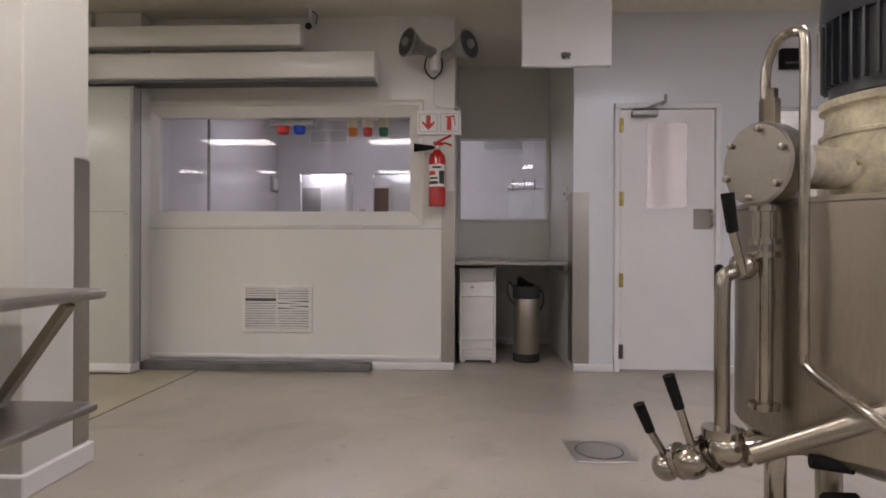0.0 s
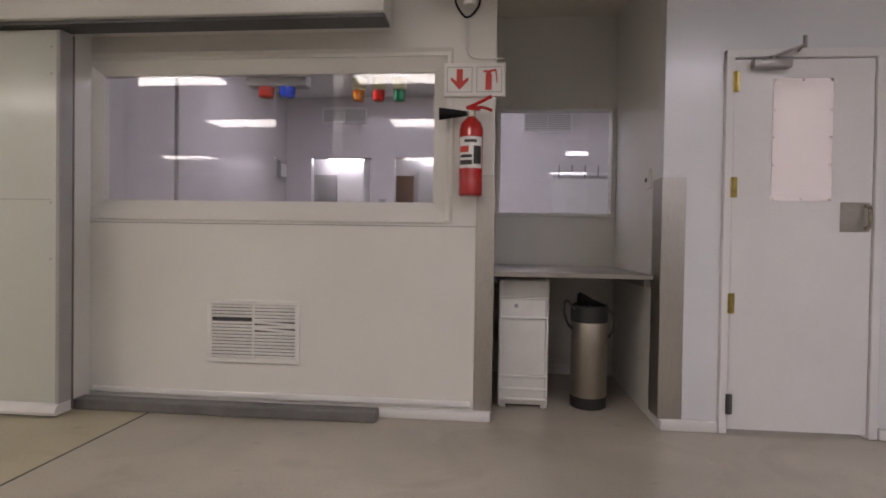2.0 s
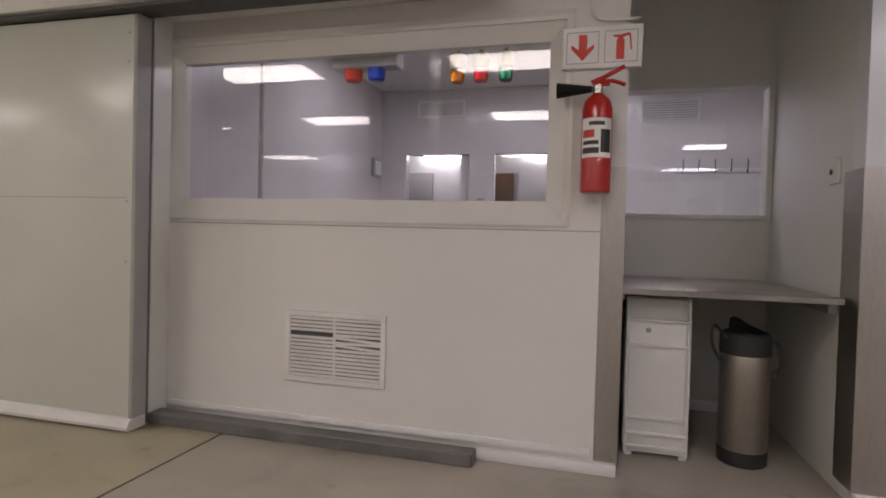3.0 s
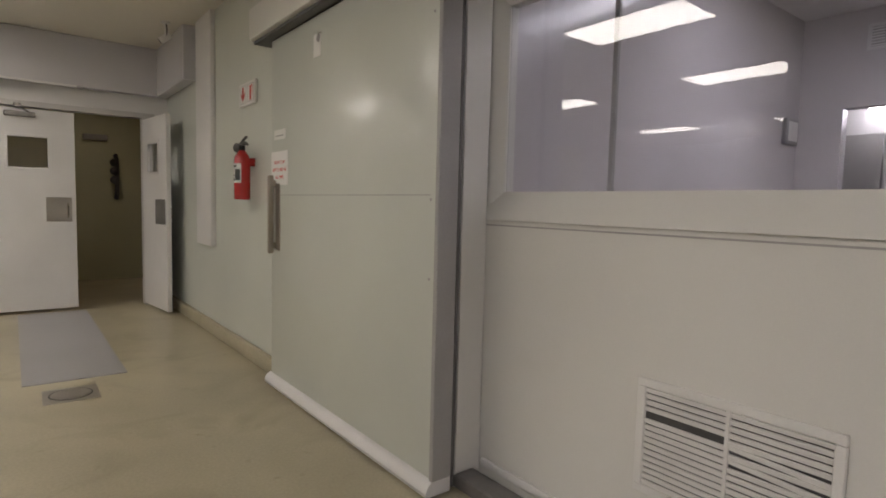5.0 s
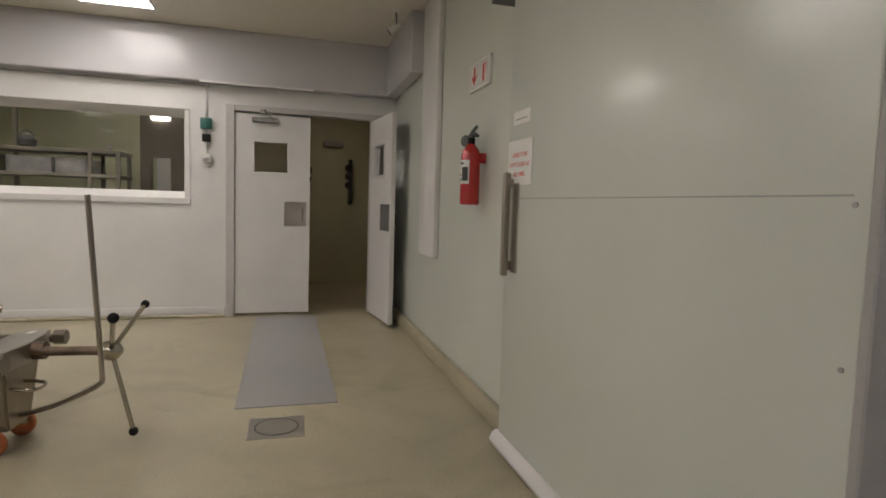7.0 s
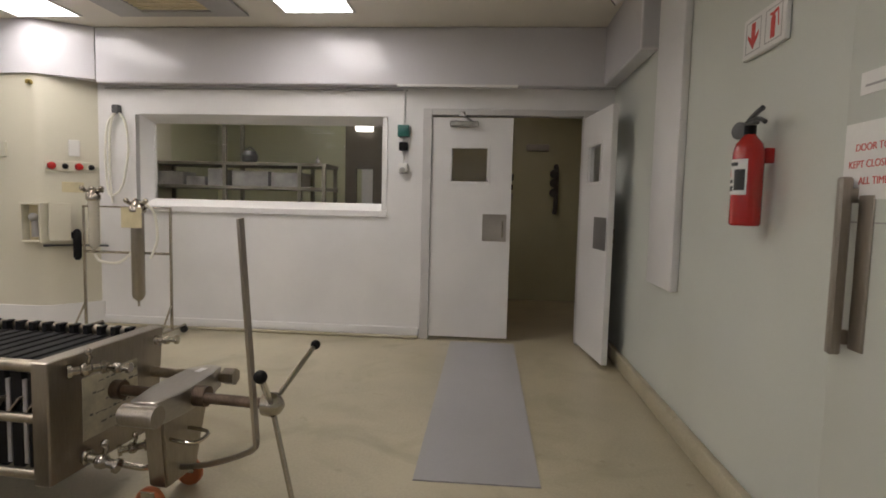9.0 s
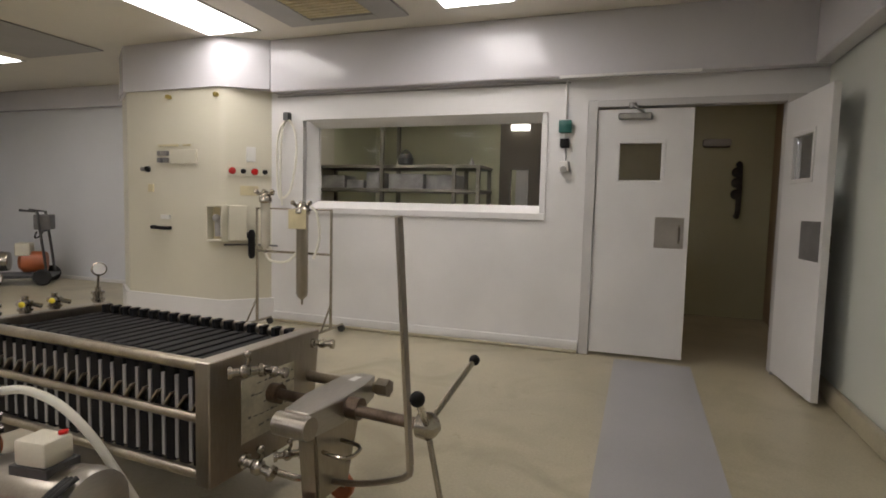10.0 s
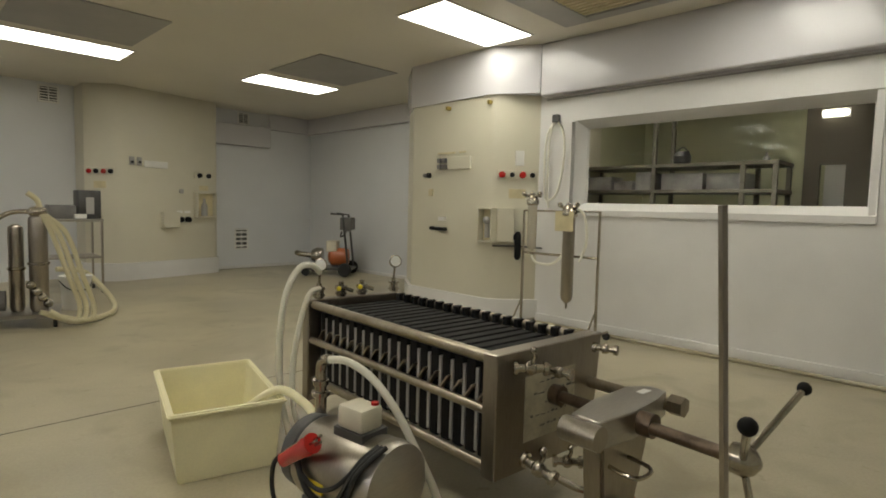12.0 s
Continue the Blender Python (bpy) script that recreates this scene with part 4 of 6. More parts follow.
bm = prism(B(), [(-0.10, 0.10), (0.10, 0.10), (0.13, 0.404), (-0.20, 0.404)], 1.66, 1.745, Matrix(((1, 0, 0, 0), (0, 0, 1, 0), (0, 1, 0, 0), (0, 0, 0, 1))))
bmesh.ops.bevel(bm, geom=bm.edges[:], offset=0.01, segments=2, affect="EDGES")
part("front_leg", bm, STEEL, pr)
part("leg_loop", pipe(B(), [(0.08, 1.73, 0.30), (0.08, 1.83, 0.29), (0.02, 1.85, 0.285), (-0.04, 1.83, 0.29), (-0.04, 1.73, 0.30)], 0.008, 8, 3), CHROME, pr)


def castor(parent, x, y, r=0.06):
    c = part("castor", block(B(), (x - 0.022, y - 0.03, r), (x + 0.022, y + 0.03, 0.11), 0.004), CHROME, parent)
    part("wheel", lathe(B(), [(r * 0.3, -0.016), (r * 0.9, -0.016), (r, -0.01), (r, 0.01), (r * 0.9, 0.016), (r * 0.3, 0.016)], pose(x, y, r, 0, 90, 0), 20), ORANGE, c, "orange rubber wheel")
    return c


for x, y in ((-0.13, 1.69), (0.13, 1.69), (-0.26, 0.0), (0.26, 0.0)):
    castor(pr, x, y)
part("hub", lathe(B(), [(0.02, -0.04), (0.045, -0.03), (0.05, 0.01), (0.035, 0.035), (0.012, 0.05)], pose(0.03, 2.15, 0.455, -90, 0, 0), 20), CHROME, pr)
for vec, r in (((-0.308, 0.06, 0.168), 0.022), ((0.353, 0.13, 0.228), 0.023), ((0.012, 0.096, -0.397), 0.022)):
    p0 = Vector((0.03, 2.15, 0.455))
    p1 = p0 + Vector(vec)
    lv = part("clamp_lever", rod(B(), p0, p1, 0.011), CHROME, pr)
    part("knob", ball(B(), p1, r, 14), BLACK, lv, "black ball knob")
hb = prism(B(), [(-0.016, -0.006), (0.016, -0.006), (0.016, 0.006), (-0.016, 0.006)], 0, 0.83, pose(0.185, 2.165, 0.368, 1.5, 5, 0))
part("pull_handle", hb, STEEL, pr, "tall flat steel pull handle")
part("handle_foot", pipe(B(), [(0.187, 2.165, 0.38), (0.18, 2.14, 0.33), (0.06, 1.90, 0.20), (0.0, 1.70, 0.14)], 0.012, 10, 3), STEEL, pr)


def valve(parent, p, d, s=1.0, handle=True):
    """A small hygienic valve: body, clamps and butterfly handle."""
    p, d = Vector(p), Vector(d).normalized()
    bm = rod(B(), p, p + d * 0.11 * s, 0.016 * s)
    for k in (0.0, 0.05, 0.11):
        rod(bm, p + d * (k * s - 0.006), p + d * (k * s + 0.008), 0.026 * s)
    ball(bm, p + d * 0.055 * s, 0.027 * s, 12)
    v = part("valve", bm, CHROME, parent)
    if handle:
        q = p + d * 0.055 * s
        b2 = pipe(B(), [q, q + Vector((0.0, 0.02, 0.05)) * s, q + Vector((0.02, 0.03, 0.075)) * s], 0.008 * s, 8)
        ball(b2, q + Vector((0.02, 0.03, 0.075)) * s, 0.014 * s, 8)
        part("valve_handle", b2, CHROME, v)
    return v


valve(pr, (0.24, PL + 0.075, 0.60), (-0.75, 0.65, 0), 1.0)
valve(pr, (0.12, PL + 0.13, 0.585), (-0.2, 1.0, 0), 0.8, False)
valve(pr, (-0.27, PL + 0.07, 0.60), (-0.3, 1.0, 0), 0.8, False)
valve(pr, (0.16, PL + 0.07, 0.235), (-0.1, 1.0, -0.25), 1.15)
valve(pr, (0.02, PL + 0.10, 0.20), (-0.7, 0.7, 0), 0.9)
part("drain_pipe", pipe(B(), [(0.12, PL + 0.17, 0.20), (0.05, PL + 0.28, 0.16), (-0.02, PL + 0.36, 0.24)], 0.013, 10, 3), CHROME, pr)
for x, gauge_on in ((0.24, True), (0.10, False), (-0.04, False), (-0.27, True)):
    bm = rod(B(), (x, 0.0, PZ1), (x, 0.0, PZ1 + 0.045), 0.026)
    rod(bm, (x, 0.0, PZ1 + 0.04), (x, 0.0, PZ1 + 0.085), 0.015)
    for z in (0.012, 0.05):
        rod(bm, (x, 0.0, PZ1 + z), (x, 0.0, PZ1 + z + 0.012), 0.034)
    pt = part("port", bm, CHROME, pr)
    if gauge_on:
        zz = PZ1 + 0.185
        part("gauge_case", lathe(B(), [(0.03, -0.012), (0.038, -0.01), (0.038, 0.012), (0.033, 0.014)], pose(x, 0.012, zz, -80, 0, -25), 20), CHROME, pt)
        part("gauge_face", lathe(B(), [(0.031, 0.0145), (0.031, 0.0155)], pose(x, 0.012, zz, -80, 0, -25), 20), PAPER, pt, "white pressure gauge dial")
        part("gauge_stem", rod(B(), (x, 0, PZ1 + 0.08), (x, 0.008, zz - 0.03), 0.007), CHROME, pt)
    else:
        b2 = pipe(B(), [(x - 0.06, 0.03, PZ1 + 0.03), (x, 0.02, PZ1 + 0.05), (x + 0.06, 0.05, PZ1 + 0.06)], 0.012, 8, 2)
        part("tap", b2, CHROME, pt)
        part("tap_knob", ball(B(), (x + 0.05, 0.06, PZ1 + 0.055), 0.014, 8), YELLOW, pt, "yellow tap knob")

# hoses from the press to the crate
def hose(name, pts, r, mat, label):
    return solid(name, pipe(B(), pts, r, 12, 8), mat, label, "hose")
hose("hose", [(-4.33, 0.883, 0.8), (-4.27, 0.883, 0.845), (-4.18, 0.903, 0.83), (-4.09, 0.933, 0.7), (-4.04, 0.963, 0.45), (-4.03, 1.003, 0.2), (-4.03, 1.083, 0.022)], 0.017, HOSE, "milky white hose from the press port to the floor")
hose("hose", [(-4.3, 0.923, 0.72), (-4.21, 0.963, 0.7), (-4.13, 1.003, 0.55), (-4.07, 1.043, 0.35), (-4.045, 1.103, 0.15), (-4.06, 1.183, 0.02)], 0.014, HOSE, "milky white hose from the press tap to the floor")

# cream crate with a yellowed hose
cr = thing("plastic_crate", "cream plastic crate with a rolled rim and tapered sides", "crate", pose(-3.735, 0.91, 0, 0, 0, -14))
bm = B()
def tub(bm, a, b, h, t, taper):
    ring = lambda sx, sy, z: [bm.verts.new((x * sx, y * sy, z)) for x, y in ((-1, -1), (1, -1), (1, 1), (-1, 1))]
    o0, o1 = ring(a - taper, b - taper, 0.0), ring(a, b, h)
    r1, r2 = ring(a + 0.015, b + 0.015, h), ring(a + 0.015, b + 0.015, h + 0.02)
    i1, i0 = ring(a - t, b - t, h + 0.02), ring(a - taper - t, b - taper - t, t)
    for p, q in ((o0, o1), (o1, r1), (r1, r2), (r2, i1), (i1, i0)):
        for k in range(4):
            bm.faces.new((p[k], p[(k + 1) % 4], q[(k + 1) % 4], q[k]))
    bm.faces.new(o0[::-1])
    bm.faces.new(i0)
    bmesh.ops.bevel(bm, geom=[e for e in bm.edges], offset=0.006, segments=2, affect="EDGES")
tub(bm, 0.225, 0.355, 0.29, 0.012, 0.025)
part("tub", bm, CREAM_PL, cr)
hose("hose", [(-3.7, 0.95, 0.03), (-3.73, 1.08, 0.16), (-3.79, 1.18, 0.27), (-3.88, 1.26, 0.335), (-3.92, 1.4, 0.3), (-3.925, 1.5, 0.25), (-3.91, 1.6, 0.25)], 0.019, CREAM_PL, "yellowed suction hose dipping into the crate")

# motor pump beside the press
pu = thing("motor_pump", "stainless motor pump with a red plug and coiled black cables", "pump", pose(-3.76, 2.035, 0, 0, 0, 6))
part("motor_body", lathe(B(), [(0.08, -0.24), (0.136, -0.235), (0.142, -0.22), (0.142, 0.06), (0.138, 0.10), (0.08, 0.11)], pose(0, 0.02, 0.27, -90, 0, 0), 32), STEEL, pu)
part("fan_cover", lathe(B(), [(0.143, 0), (0.145, 0.01), (0.138, 0.06), (0.10, 0.08)], pose(0, 0.105, 0.27, -90, 0, 0), 32), STEEL_H, pu)
part("pump_head", lathe(B(), [(0.05, -0.06), (0.13, -0.055), (0.135, 0.0), (0.12, 0.015)], pose(0, -0.23, 0.27, -90, 0, 0), 32), DARK, pu)
part("inlet", rod(B(), (0, -0.28, 0.27), (-0.05, -0.40, 0.27), 0.024), CHROME, pu)
bm = block(B(), (-0.045, -0.07, 0.425), (0.055, 0.05, 0.505), 0.012, 2)
part("control_box", bm, CREAMBOX, pu, "grey-white switch box")
part("stop_button", rod(B(), (-0.025, 0.03, 0.505), (-0.025, 0.03, 0.514), 0.014), RED, pu, "red button")
part("box_foot", block(B(), (-0.055, -0.08, 0.385), (0.06, 0.06, 0.427)), DARK, pu)
bm = rod(B(), (0.172, -0.20, 0.31), (0.165, -0.09, 0.385), 0.026, 0.031)
rod(bm, (0.165, -0.09, 0.385), (0.163, -0.06, 0.405), 0.034)
part("plug", bm, RED, pu, "red industrial plug")
bm = B()
for k in range(3):
    a = k * 2.1
    rod(bm, (0.163 + 0.012 * math.cos(a), -0.062, 0.403 + 0.012 * math.sin(a)), (0.16 + 0.012 * math.cos(a), -0.03, 0.425 + 0.012 * math.sin(a)), 0.005, seg=8)
part("plug_pins", bm, CHROME, pu)
for k, dz in enumerate((0.0, 0.012, -0.01)):
    rr = 0.153 + 0.004 * k
    pts = [(rr * math.cos(radians(a)), yy + 0.018 * k, 0.27 + rr * math.sin(radians(a))) for a, yy in ((70, 0.13), (48, 0.11), (22, 0.08), (2 - 14 * k, 0.02), (-8 - 18 * k, -0.06), (4 - 10 * k, -0.14), (20, -0.19))]
    part("cable", pipe(B(), pts, 0.008, 8, 5), RUBBER, pu, "black rubber cable")
part("cable", pipe(B(), [(0.165, -0.21, 0.33), (0.175, -0.26, 0.27), (0.175, -0.25, 0.15), (0.17, -0.12, 0.05), (0.12, 0.02, 0.012)], 0.008, 8, 5), RUBBER, pu)
part("badge", block(B(), (-0.045, -0.004, -0.02), (0.045, 0.004, 0.02), 0.003, m=pose(0.141, -0.08, 0.245, 0, 0, 90)), YELLOW, pu, "yellow maker's badge")
bm = B()
for x in (-0.09, 0.09):
    block(bm, (x - 0.012, -0.2, 0.05), (x + 0.012, 0.12, 0.16), 0.004)
part("base_frame", bm, DARK, pu)
for x in (-0.11, 0.11):
    part("wheel", lathe(B(), [(0.02, -0.015), (0.055, -0.015), (0.06, 0), (0.055, 0.015), (0.02, 0.015)], pose(x, -0.15, 0.06, 0, 90, 0), 18), RUBBER, pu)
part("rest_foot", block(B(), (-0.1, 0.08, 0), (0.1, 0.11, 0.05), 0.005), RUBBER, pu)
bm = rod(B(), (-0.045, -0.280, 0.33), (-0.045, -0.280, 0.52), 0.022)
rod(bm, (-0.045, -0.280, 0.46), (-0.045, -0.280, 0.475), 0.034)
rod(bm, (-0.045, -0.280, 0.50), (-0.045, -0.280, 0.52), 0.03)
pipe(bm, [(-0.045, -0.280, 0.52), (-0.045, -0.280, 0.56), (-0.045, -0.265, 0.595), (-0.045, -0.230, 0.605)], 0.02, 12, 4)
part("outlet_elbow", bm, CHROME, pu)
part("outlet_hose", pipe(B(), [(-0.045, -0.230, 0.605), (-0.060, -0.150, 0.61), (-0.075, -0.040, 0.57), (-0.090, 0.060, 0.48), (-0.115, 0.130, 0.36), (-0.160, 0.190, 0.20), (-0.19, 0.24, 0.03)], 0.014, 12, 8), HOSE, pu, "milky outlet hose")

# wall-side stand with two filter housings
st = thing("filter_stand", "steel tube stand with two upright filter housings", "stand", pose(-7.08, 0.215, 0))
bm = B()
pipe(bm, [(0, 0, 0.07), (0, 0, 1.17), (0, 0.82, 1.17), (0, 0.82, 0.07)], 0.014, 10)
part("tube_frame", bm, CHROME, st)
part("cross_tube", rod(B(), (0, 0, 0.76), (0, 0.82, 0.76), 0.012), CHROME, st)
for y in (0.0, 0.82):
    part("foot_tube", pipe(B(), [(-0.22, y, 0.07), (0.30, y, 0.07)], 0.013, 10), CHROME, st)
    part("brace", rod(B(), (0, y, 0.30), (0.16, y, 0.08), 0.009), CHROME, st)
    for x in (-0.2, 0.28):
        part("castor", lathe(B(), [(0.01, -0.012), (0.034, -0.012), (0.036, 0), (0.034, 0.012), (0.01, 0.012)], pose(x, y, 0.036, 0, 90, 0), 14), RUBBER, st)
def housing(y, z0, z1, r, tag):
    x = 0.03
    bowl = part("filter_bowl", lathe(B(), [(r * 0.3, z0), (r * 0.85, z0 + 0.03), (r, z0 + 0.06), (r, z1)], Matrix.Translation((x, y, 0)), 20), FILTER if not tag else STEEL, st)
    part("filter_cap", lathe(B(), [(r * 1.1, z1), (r * 1.35, z1 + 0.015), (r * 1.35, z1 + 0.05), (r * 0.9, z1 + 0.09), (r * 0.4, z1 + 0.12)], Matrix.Translation((x, y, 0)), 20), CHROME, st)
    bm = rod(B(), (x, y - 0.09, z1 + 0.09), (x, y + 0.09, z1 + 0.09), 0.016)
    for dy in (-0.09, 0.0, 0.09):
        ball(bm, (x + 0.02, y + dy, z1 + 0.11), 0.024, 10)
    part("cap_valve", bm, CHROME, st)
    part("drain_tap", rod(B(), (x, y, z0 - 0.05), (x, y, z0 + 0.01), 0.01), CHROME, st)
housing(0.12, 0.78, 1.22, 0.045, False)
housing(0.53, 0.33, 1.12, 0.055, True)
tg = part("tag_board", block(B(), (0.09, 0.42, 0.99), (0.096, 0.61, 1.17), 0.002), OLDPAPER, st, "hanging instruction tag")
part("link_hose", pipe(B(), [(0.03, 0.12, 0.74), (0.06, 0.2, 0.68), (0.06, 0.38, 0.68), (0.04, 0.5, 0.80), (0.03, 0.52, 0.9)], 0.012, 10, 6), HOSE, st)
part("link_hose", pipe(B(), [(0.03, 0.62, 1.20), (0.05, 0.70, 1.12), (0.04, 0.72, 0.9), (0.05, 0.66, 0.72)], 0.012, 10, 6), HOSE, st)

# ---- alcove ----
al = thing("steel_counter", "stainless counter top fixed across the alcove", "counter")
part("worktop", block(B(), (0.258, 5.212, 0.838), (1.165, 6.352, 0.860), 0.005, 2), STEEL_H, al)
part("front_lip", block(B(), (0.258, 5.20, 0.832), (1.165, 5.211, 0.862), 0.004), STEEL_H, al)
part("wall_cleat", block(B(), (1.15, 5.33, 0.78), (1.182, 6.3, 0.837)), GREYPANEL, al)
part("wall_cleat", block(B(), (0.258, 5.45, 0.78), (0.285, 6.3, 0.837)), GREYPANEL, al)
cb = thing("white_cabinet", "narrow white plastic crate cabinet with ribbed front under the counter", "cabinet")
part("body_shell", block(B(), (0.295, 5.415, 0.02), (0.60, 5.895, 0.80), 0.01, 2), WHITE_PL, cb)
for z in (0.055, 0.12, 0.20, 0.565, 0.69):
    part("rib", block(B(), (0.30, 5.397, z - 0.008), (0.595, 5.416, z + 0.008), 0.004), WHITE_PL, cb)
for x in (0.30, 0.585):
    part("edge_rib", block(B(), (x - 0.006, 5.4, 0.02), (x + 0.012, 5.416, 0.79), 0.004), WHITE_PL, cb)
for x in (0.305, 0.56):
    part("foot", block(B(), (x, 5.425, 0), (x + 0.035, 5.465, 0.02)), WHITE_PL, cb)
part("latch_knob", lathe(B(), [(0.014, 0), (0.012, 0.012)], pose(0.40, 5.415, 0.64, 90), 12), GREYPANEL, cb)
kg = thing("keg", "stainless keg with black rubber top and foot rings", "keg", pose(0.865, 5.52, 0))
part("barrel", lathe(B(), [(0.108, 0.065), (0.113, 0.08), (0.113, 0.54), (0.105, 0.56)], Matrix(), 32), STEEL, kg)
part("foot_ring", lathe(B(), [(0.104, 0), (0.112, 0.006), (0.114, 0.07), (0.108, 0.075)], Matrix(), 32), RUBBER, kg)
part("top_ring", lathe(B(), [(0.108, 0.535), (0.117, 0.545), (0.116, 0.64), (0.10, 0.65), (0.09, 0.62), (0.05, 0.60)], Matrix(), 32), RUBBER, kg)
bm = pipe(B(), [(-0.05, 0.0, 0.61), (-0.06, -0.02, 0.70), (0.0, -0.03, 0.67), (0.06, -0.03, 0.645)], 0.02, 10, 4)
pipe(bm, [(-0.02, -0.02, 0.64), (-0.055, -0.03, 0.715), (-0.075, -0.03, 0.70)], 0.012, 8, 3)
part("grip", bm, BLACK, kg)
part("side_tube", pipe(B(), [(-0.10, -0.06, 0.62), (-0.155, -0.06, 0.68), (-0.165, -0.06, 0.60), (-0.14, -0.07, 0.53), (-0.113, -0.06, 0.50)], 0.008, 8, 5), RUBBER, kg)
part("side_tube", pipe(B(), [(0.10, -0.06, 0.62), (0.135, -0.06, 0.58), (0.135, -0.06, 0.50), (0.11, -0.06, 0.45)], 0.008, 8, 5), RUBBER, kg)
so = thing("wall_socket", "cream wall socket on the alcove side wall", "socket")
part("plate", block(B(), (1.176, 5.36, 1.37), (1.188, 5.46, 1.49), 0.004), WHITE_PL, so)
part("toggle", block(B(), (1.168, 5.42, 1.415), (1.177, 5.44, 1.44), 0.003), DARK, so)

# ---- north wall ----
grille("floor_vent", 0.574, 0.378, pose(-1.175, YA - 0.001, 0.476), WHITE_PL, "white louvred vent low in the wall, some slats bent or missing", 16, DARK, 0.36, True)
grille("floor_vent", 0.46, 0.55, pose(3.13, YA - 0.001, 0.50), WHITE_PL, "white louvred vent low in the wall", 16, DARK, 0.36)
grille("high_vent", 0.62, 0.27, pose(3.365, YA - 0.001, 2.50), CREAM, "cream louvred vent high on the wall", 8, DARK)
dbx = thing("black_sensor_box", "small black box high on the wall", "sensor")
part("case", block(B(), (2.765, YA - 0.05, 2.36), (2.935, YA, 2.515), 0.008, 2), BLACK, dbx)
part("lens_strip", block(B(), (2.79, YA - 0.054, 2.39), (2.91, YA - 0.049, 2.41), 0.002), DARK, dbx)


def sign(name, x0, x1, z0, z1, y, label):
    s = thing(name, label, "sign")
    part("board", block(B(), (x0, y - 0.022, z0), (x1, y - 0.001, z1), 0.004), WHITE_PL, s)
    f = y - 0.0225
    zc, h = (z0 + z1) / 2, (z1 - z0)
    for k, cx in enumerate(((3 * x0 + x1) / 4 + 0.004, (x0 + 3 * x1) / 4 - 0.004)):
        a = h * 0.38
        bm = B()
        t = 0.004
        for lo, hi in (((cx - a, zc - a), (cx + a, zc - a + t)), ((cx - a, zc + a - t), (cx + a, zc + a)), ((cx - a, zc - a + t), (cx - a + t, zc + a - t)), ((cx + a - t, zc - a + t), (cx + a, zc + a - t))):
            block(bm, (lo[0], f - 0.0006, lo[1]), (hi[0], f + 0.0004, hi[1]))
        part("border", bm, GREYPANEL, s)
        mm = Matrix(((1, 0, 0, cx), (0, 0, 1, f - 0.001), (0, 1, 0, zc), (0, 0, 0, 1)))
        u = a * 0.82
        if k == 0:
            part("arrow", prism(B(), [(0, -u), (u * 0.85, -u * 0.05), (u * 0.85, u * 0.25), (u * 0.3, -u * 0.15), (u * 0.3, u), (-u * 0.3, u), (-u * 0.3, -u * 0.15), (-u * 0.85, u * 0.25), (-u * 0.85, -u * 0.05)], 0, 0.0014, mm), REDINK, s, "red arrow pointing down")
        else:
            bm = prism(B(), [(-u * 0.35, -u), (u * 0.25, -u), (u * 0.25, u * 0.45), (u * 0.1, u * 0.62), (-u * 0.2, u * 0.62), (-u * 0.35, u * 0.45)], 0, 0.0014, mm)
            prism(bm, [(-u * 0.6, u * 0.75), (-u * 0.2, u * 0.62), (u * 0.1, u * 0.62), (u * 0.65, u * 0.85), (u * 0.6, u), (-u * 0.1, u * 0.85), (-u * 0.55, u * 0.88)], 0, 0.0014, mm)
            prism(bm, [(u * 0.55, u * 0.9), (u * 0.68, u * 0.9), (u * 0.8, -u * 0.3), (u * 0.7, -u * 0.35)], 0, 0.0014, mm)
            part("extinguisher_symbol", bm, REDINK, s, "red extinguisher pictogram")
    return s


sign("extinguisher_sign", -0.049, 0.304, 1.866, 2.057, YA, "white sign with a red arrow and a red extinguisher symbol")
sign("extinguisher_sign", -4.87, -4.523, 1.905, 2.075, YN, "white sign with a red arrow and a red extinguisher symbol")


